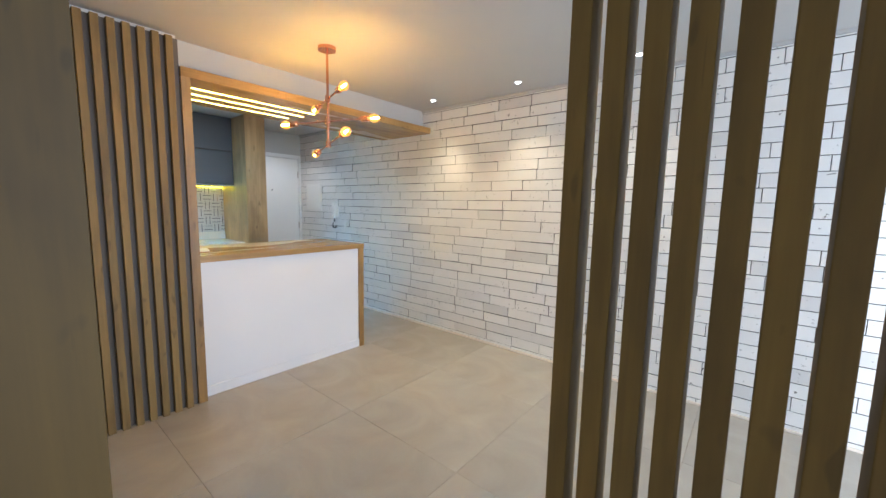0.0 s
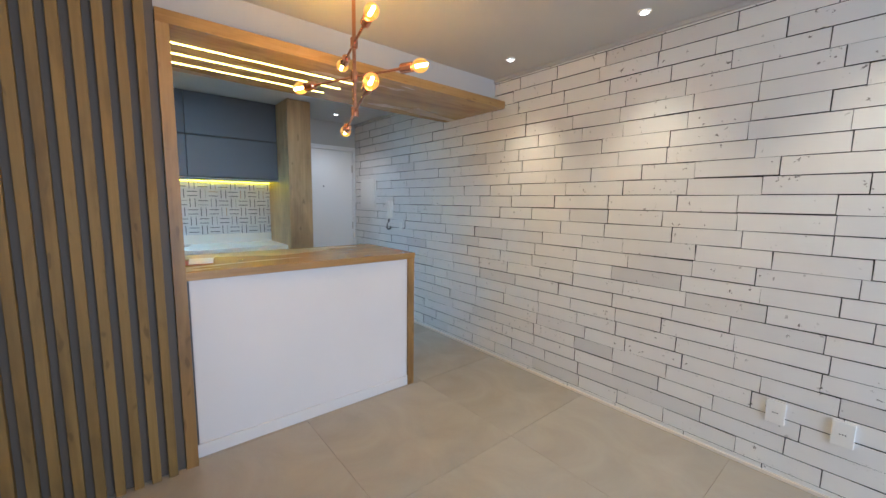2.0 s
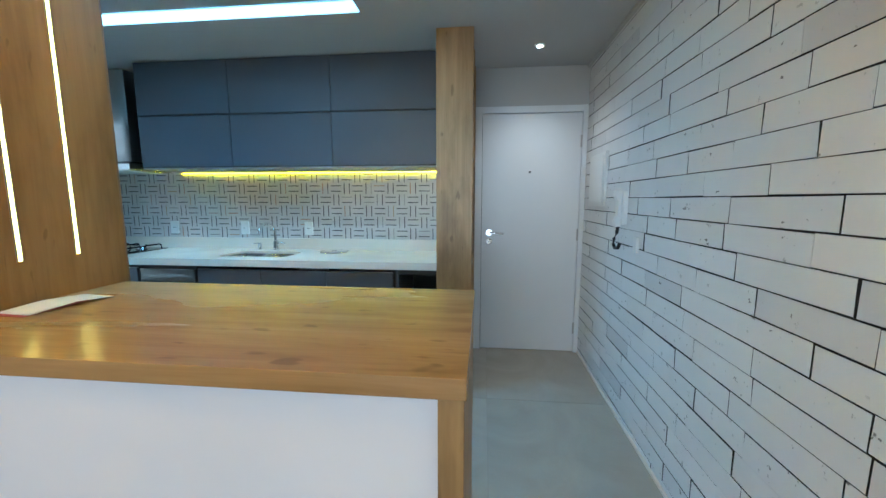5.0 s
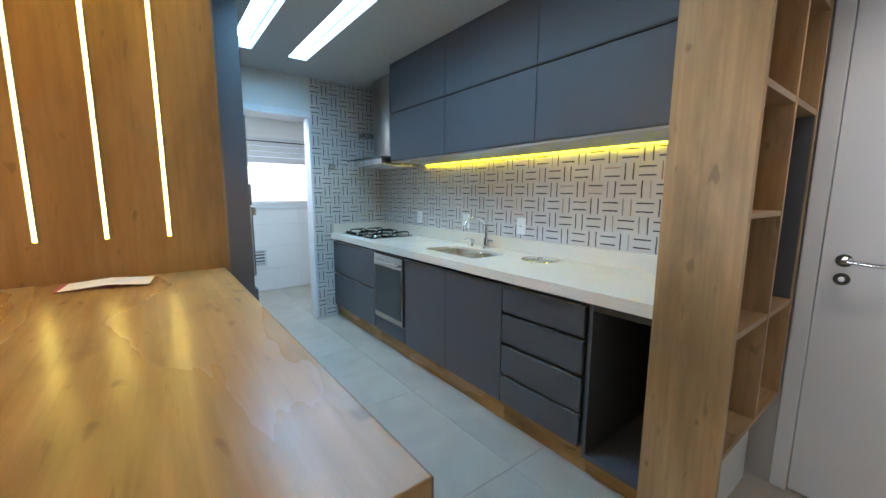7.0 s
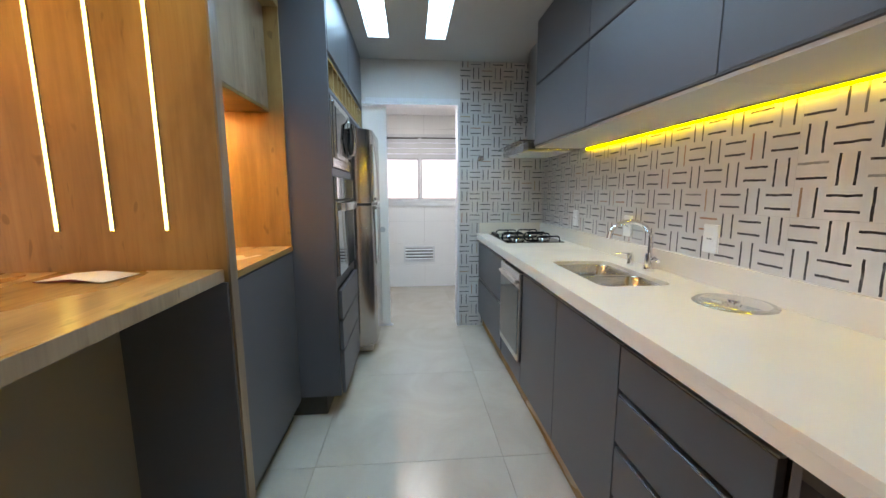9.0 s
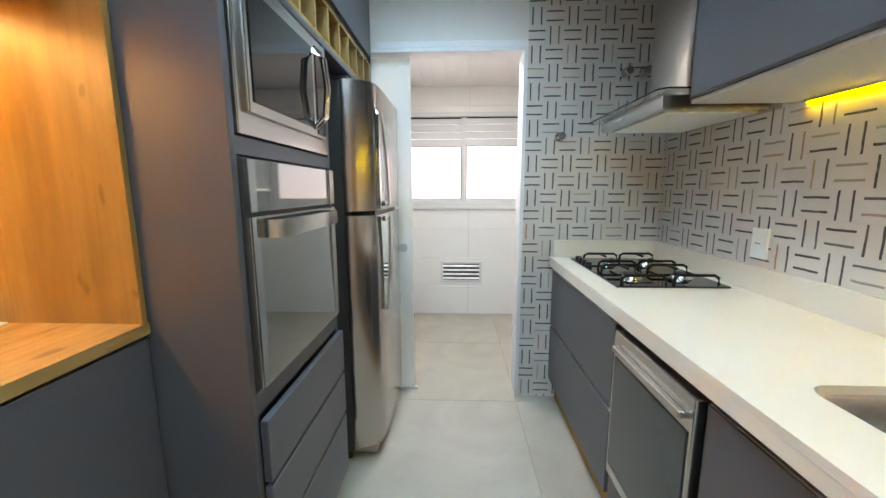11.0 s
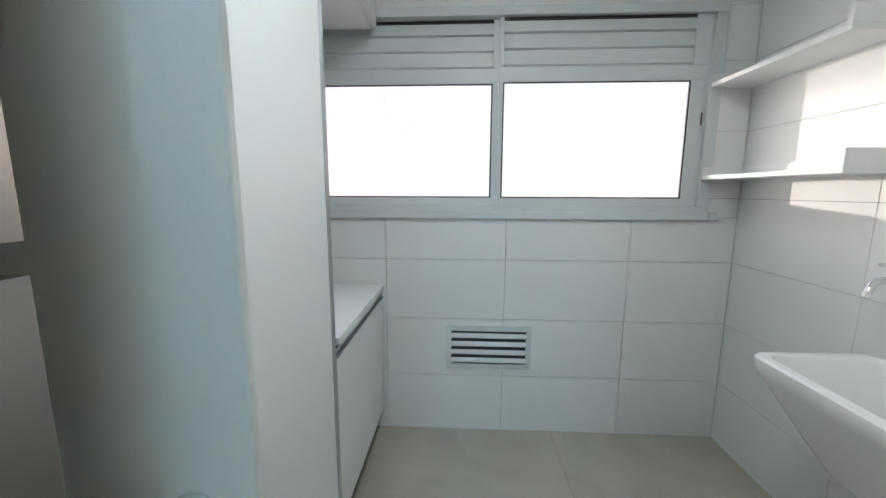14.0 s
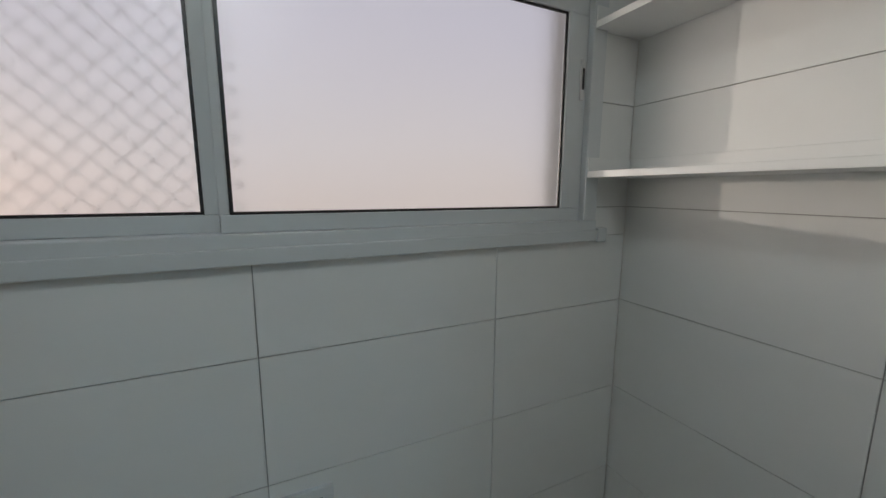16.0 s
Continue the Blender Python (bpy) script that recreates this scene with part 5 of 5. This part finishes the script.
def laundry_tall():
    p = thing("tall_laundry_cabinet", (-3.5, -1.87, 0), "tall white laundry cabinet with aluminium edge profile", "cabinet")
    part("body", boxes((-3.80, -3.205, -2.222, -1.50, 0.06, LCEIL - 0.002), bevel=0.001), LAUNDRY_WHITE, p)
    part("plinth", boxes((-3.76, -3.205, -2.222, -1.50, 0.0, 0.0595), bevel=0), LAUNDRY_WHITE, p)
    part("door", boxes((-3.822, -3.801, -2.2045, -1.502, 0.065, LCEIL - 0.01), bevel=0.0015), LAUNDRY_WHITE, p)
    e = part("edge_profile", boxes((-3.828, -3.801, -2.2105, -2.205, 0.06, LCEIL - 0.01), (-3.822, -3.801, -2.2385, -2.234, 0.06, LCEIL - 0.01), bevel=0.0015), ALU, p, "vertical aluminium handle profile")
    part("grip_channel", boxes((-3.812, -3.801, -2.2335, -2.211, 0.062, LCEIL - 0.012), bevel=0), GREY_DARK, e, "dark recessed grip channel")
    return p


def laundry_bench():
    p = thing("laundry_bench_cabinet", (-3.5, -2.6, 0.12), "white wall-hung bench cabinet beside the window", "cabinet")
    part("body", boxes((-3.80, -3.205, -2.938, -2.24, 0.13, 0.74), bevel=0.001), LAUNDRY_WHITE, p)
    part("door", boxes((-3.822, -3.801, -2.936, -2.242, 0.125, 0.705), bevel=0.0015), LAUNDRY_WHITE, p)
    part("top", boxes((-3.832, -3.205, -2.938, -2.24, 0.75, 0.775), bevel=0.0015), LAUNDRY_WHITE, p)
    part("handle_profile", boxes((-3.828, -3.801, -2.936, -2.242, 0.7055, 0.713), (-3.822, -3.801, -2.936, -2.242, 0.7235, 0.737), bevel=0.0015), ALU, p, "aluminium handle profile")
    part("grip_channel", boxes((-3.812, -3.801, -2.935, -2.243, 0.7135, 0.723), bevel=0), GREY_DARK, p, "dark recessed grip channel")
    part("shadow_gap", boxes((-3.815, -3.205, -2.936, -2.242, 0.741, 0.7495), bevel=0), GROOVE, p)
    return p


def laundry_upper():
    p = thing("laundry_wall_cabinet", (-3.5, -2.6, 1.95), "white laundry wall cabinet above the window corner", "cabinet")
    part("body", boxes((-3.80, -3.205, -2.938, -2.24, 1.95, LCEIL - 0.002), bevel=0.001), LAUNDRY_WHITE, p)
    part("door", boxes((-3.822, -3.801, -2.936, -2.242, 1.955, LCEIL - 0.01), bevel=0.0015), LAUNDRY_WHITE, p)
    return p


def wall_shelf(z, y1):
    p = thing("laundry_shelf", (-5.4, -2.6, z), "white laminate shelf with a low lip on the tiled wall", "shelf", "laundry shelves")
    part("board", boxes((WEST + 0.001, -5.305, LAU_S + 0.001, y1, z - 0.012, z + 0.006), bevel=0.001), LAUNDRY_WHITE, p)
    part("back_lip", boxes((WEST + 0.001, WEST + 0.016, LAU_S + 0.001, y1, z + 0.0062, z + 0.045), bevel=0.001), LAUNDRY_WHITE, p)
    part("end_lip", boxes((WEST + 0.016, -5.305, y1 - 0.016, y1, z + 0.0062, z + 0.06), bevel=0.001), LAUNDRY_WHITE, p)
    part("end_bracket", boxes((WEST + 0.016, -5.305, LAU_S + 0.001, LAU_S + 0.016, z + 0.0062, z + 0.045), bevel=0.001), LAUNDRY_WHITE, p)
    return p


def laundry_sink():
    x0, x1, y0, y1, top = WEST + 0.002, -5.125, -2.31, -1.72, 0.735
    p = thing("laundry_sink", (-5.25, -2.0, 0.45), "white ceramic wall-hung laundry sink", "laundry sink")
    bm = bmesh.new()
    rings = []
    for z, grow, r in ((top - 0.28, -0.12, 0.08), (top - 0.20, -0.075, 0.08), (top - 0.06, -0.012, 0.05), (top - 0.03, 0.0, 0.04), (top - 0.006, 0.0, 0.04), (top, -0.006, 0.038), (top, -0.03, 0.035), (top - 0.02, -0.042, 0.05), (top - 0.20, -0.10, 0.08)):
        rings.append([bm.verts.new((px, py, z)) for px, py in rounded_outline(x0 - min(grow, 0) * 0.2, x1 + grow, y0 - grow, y1 + grow, r)])
    for a, b in zip(rings, rings[1:]):
        for i in range(len(a)):
            bm.faces.new((a[i], a[(i + 1) % len(a)], b[(i + 1) % len(b)], b[i]))
    bm.faces.new(rings[0][::-1])
    bm.faces.new(rings[-1])
    part("basin", bm, CERAMIC, p, "", True)
    part("drain", rods(((-5.32, -2.01, top - 0.1995), (-5.32, -2.01, top - 0.196), 0.028)), CHROME, p, "chrome drain", True)
    return p


def laundry_tap():
    x, y, z = WEST, -2.24, 0.985
    p = thing("laundry_tap", (x, y, z), "small chrome tap on the tiled wall", "faucet")
    part("body", rods(((x, y, z), (x + 0.012, y, z), 0.024), ((x + 0.012, y, z), (x + 0.09, y, z), 0.011)), CHROME, p, "", True)
    part("spout", tube(bmesh.new(), [(x + 0.07, y, z), (x + 0.10, y, z - 0.01), (x + 0.115, y, z - 0.05)], 0.011), CHROME, p, "", True)
    part("lever", rods(((x + 0.05, y, z), (x + 0.05, y, z + 0.04), 0.008), ((x + 0.03, y, z + 0.042), (x + 0.09, y, z + 0.046), 0.006)), CHROME, p, "", True)
    return p


def door_stop():
    x, y, z = -4.70, KIT_S - 0.14, 1.30
    p = thing("black_wall_peg", (-4.80, y, z), "black round peg on the laundry wall", "peg")
    part("stem", rods(((-4.80, y, z), (-4.80, y - 0.13, z), 0.009)), PLASTIC_BLACK, p, "", True)
    part("head", rods(((-4.80, y - 0.13, z), (-4.80, y - 0.175, z), 0.017)), PLASTIC_BLACK, p, "", True)
    return p


sliding_door()
window()
safety_net()
vent()
laundry_tall()
laundry_bench()
laundry_upper()
wall_shelf(1.70, -2.33)
wall_shelf(1.30, -2.29)
laundry_sink()
laundry_tap()
door_stop()

# made-up fixture round the added laundry fill, out of view overhead
lamp = thing("added_laundry_fixture", (-4.3, -1.74, LCEIL), "square white glowing fixture added to brighten the laundry", "ceiling light")
part("frame", boxes((-4.415, -4.185, -1.855, -1.625, LCEIL - 0.014, LCEIL), bevel=0.002), PANEL_WHITE, lamp)
part("diffuser", boxes((-4.40, -4.20, -1.84, -1.64, LCEIL - 0.018, LCEIL - 0.0142), bevel=0), emitter("laundry_fill_lens", (1, 0.98, 0.94), 6.0), lamp, "glowing diffuser")

# bright hazy daylight outside the laundry window


def backdrop():
    m = material("bright_hazy_sky", (0, 0, 0), 1.0)
    g = Graph(m)
    n = g.noise(g.coords((1.2, 1.2, 1.2)), 1.0, 2)
    sep = g.n.new("ShaderNodeSeparateXYZ")
    g.link(g.coords(), sep.inputs[0])
    up = g.math("MULTIPLY_ADD", sep.outputs[2], 0.9, -0.85)
    c = g.ramp(g.math("ADD", up, g.math("MULTIPLY_ADD", n, 0.5, -0.25)), [(0.1, (0.85, 0.82, 0.83)), (0.4, (0.84, 0.86, 0.95)), (0.9, (0.76, 0.81, 1.0))])
    g.link(c, g.bsdf.inputs["Emission Color"])
    g.bsdf.inputs["Emission Strength"].default_value = 13.0
    g.bsdf.inputs["Alpha"].default_value = 0.15
    bm = bmesh.new()
    bm.faces.new([bm.verts.new((x, -3.6, z)) for x, z in ((-6.4, 0.2), (-2.4, 0.2), (-2.4, 3.2), (-6.4, 3.2))])
    return structure("backdrop", bm, m, "bright hazy daylight outside the laundry window", "sky")


backdrop()

# ---- pieces of the floor and walls ----


def piece(name, me, parent, at, scale=(1, 1, 1)):
    ob = new(name, me)
    ob.parent = parent
    ob.location, ob.scale = at, scale
    return ob


def floor_tiles():
    S, gap = 0.9, 0.002
    bm = cuboid(bmesh.new(), gap / 2, S - gap / 2, gap / 2, S - gap / 2, -0.004, 0.0, 0.0008)
    me = to_mesh("floor_tile", bm, FLOOR_TILE)
    for i in range(10):
        for j in range(7):
            x, y = -6.48 + 0.9 * i, -3.08 + 0.9 * j
            if x + S < WEST or x > 2.6:
                continue
            piece("floor_tile", me, floor, (x + 0.0, y, 0))


def laundry_tiles():
    W, H, gap = 0.585, 0.3005, 0.0025
    back = structure("laundry_tiling_south", boxes((WEST, -3.2, LAU_S - 0.0095, LAU_S - 0.006, 0, 0.02), bevel=0), PALE_GROUT, "white rectangular laundry wall tiles", "wall")
    full = to_mesh("wall_tile", cuboid(bmesh.new(), 0, 1, -0.008, 0, 0, 1), WALL_TILE)
    xs = [WEST, -5.012, -4.427, -3.842, -3.257, -3.2]
    for k in range(8):
        z0, z1 = k * H, min((k + 1) * H, LCEIL)
        for a, b in zip(xs, xs[1:]):
            for c0, c1, d0, d1 in ((a, b, z0, z1),) if (z1 <= WZ0 or z0 >= WZ1) else ((a, b, z0, min(z1, WZ0)), (a, b, max(z0, WZ1), z1), (a, min(b, WX0), max(z0, WZ0), min(z1, WZ1)), (max(a, WX1), b, max(z0, WZ0), min(z1, WZ1))):
                if c1 - c0 > 0.01 and d1 - d0 > 0.01:
                    piece("wall_tile", full, back, (c0 + gap / 2, LAU_S, d0 + gap / 2), (c1 - c0 - gap, 1, d1 - d0 - gap))
    side = structure("laundry_tiling_west", boxes((WEST - 0.0058, WEST - 0.004, LAU_S, KIT_S - 0.14, 0, LCEIL), bevel=0), PALE_GROUT, "white rectangular laundry wall tiles", "wall")
    fw = to_mesh("wall_tile", cuboid(bmesh.new(), -0.0038, 0, 0, 1, 0, 1), WALL_TILE)
    ys = [LAU_S, -2.36, -1.775, KIT_S - 0.14]
    for k in range(8):
        z0, z1 = k * H, min((k + 1) * H, LCEIL)
        for a, b in zip(ys, ys[1:]):
            piece("wall_tile", fw, side, (WEST, a + gap / 2, z0 + gap / 2), (1, b - a - gap, z1 - z0 - gap))


def bricks():
    rng = random.Random(7)
    ROW = 0.0942
    variants = {}
    for L in (0.29, 0.34, 0.37, 0.42):
        for v in range(5):
            bm = cuboid(bmesh.new(), 0.0019, L - 0.0019, 0, 0.023, 0.0018, ROW - 0.0024, 0.0008)
            sides = {(p, q): (rng.uniform(-0.0020, 0.0012), rng.uniform(-0.0018, 0.0013)) for p in (False, True) for q in (False, True)}
            for vert in bm.verts:
                vert.co.x += rng.uniform(-0.0004, 0.0004) + sides[vert.co.x > L / 2, vert.co.z > ROW / 2][0]
                vert.co.z += rng.uniform(-0.0003, 0.0003) + sides[vert.co.x > L / 2 - 0.0023, vert.co.z > ROW / 2][1]
                vert.co.y += rng.uniform(-0.0008, 0.0008)
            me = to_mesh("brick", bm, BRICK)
            # side faces coloured near black, so joint shade is in the colour
            me.materials.append(MORTAR_SHADE)
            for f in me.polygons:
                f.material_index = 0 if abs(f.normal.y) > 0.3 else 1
            variants[(L, v)] = me
    far_v, far_f = [], []
    for r in range(27):
        z = 0.043 + (r - 1) * ROW
        x = ENTRY_X - rng.uniform(0.0, 0.3)
        top_cut = z + ROW > CEIL
        while x < EAST - 0.05:
            L = rng.choice((0.29, 0.34, 0.37, 0.37, 0.42))
            near = -4.95 < x < -0.75 and 0 < r < 25
            y = BRICK_Y + rng.choice((0, 0, 0.001, 0.002, -0.0015))
            tz = rng.uniform(-0.0013, 0.0013)
            if near:
                ob = piece("brick", variants[(L, rng.randrange(5))], wall_north, (x, y, z + tz))
                ob.rotation_euler = (0, rng.uniform(-0.0045, 0.0045), 0)
            else:
                z0, z1 = max(z + 0.0012, 0.001), min(z + ROW - 0.0018, CEIL - 0.001)
                xa, xb = max(x + 0.0015, ENTRY_X + 0.001), min(x + L - 0.0015, EAST)
                if z1 - z0 > 0.005 and xb - xa > 0.02:
                    i = len(far_v)
                    e = 0.002
                    far_v.extend([(xa, BRICK_Y + 0.023, z0), (xb, BRICK_Y + 0.023, z0), (xb, BRICK_Y + 0.023, z1), (xa, BRICK_Y + 0.023, z1),
                                  (xa + e * 0.3, y + e, z0 + e * 0.3), (xb - e * 0.3, y + e, z0 + e * 0.3), (xb - e * 0.3, y + e, z1 - e * 0.3), (xa + e * 0.3, y + e, z1 - e * 0.3),
                                  (xa + e, y, z0 + e), (xb - e, y, z0 + e), (xb - e, y, z1 - e), (xa + e, y, z1 - e)])
                    for q in range(4):
                        n = (q + 1) % 4
                        far_f.append((i + q, i + n, i + 4 + n, i + 4 + q))
                        far_f.append((i + 4 + q, i + 4 + n, i + 8 + n, i + 8 + q))
                    far_f.append((i + 8, i + 9, i + 10, i + 11))
            x += L
    me = bpy.data.meshes.new("far_bricks")
    me.from_pydata(far_v, [], far_f)
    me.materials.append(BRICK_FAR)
    # far bricks get the same painted joint shade on their sides
    me.materials.append(MORTAR_SHADE)
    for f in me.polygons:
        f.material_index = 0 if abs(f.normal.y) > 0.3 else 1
    ob = new("far_bricks", me)
    ob.parent = wall_north
    ob["kind"] = "stuff"


floor_tiles()
laundry_tiles()
bricks()
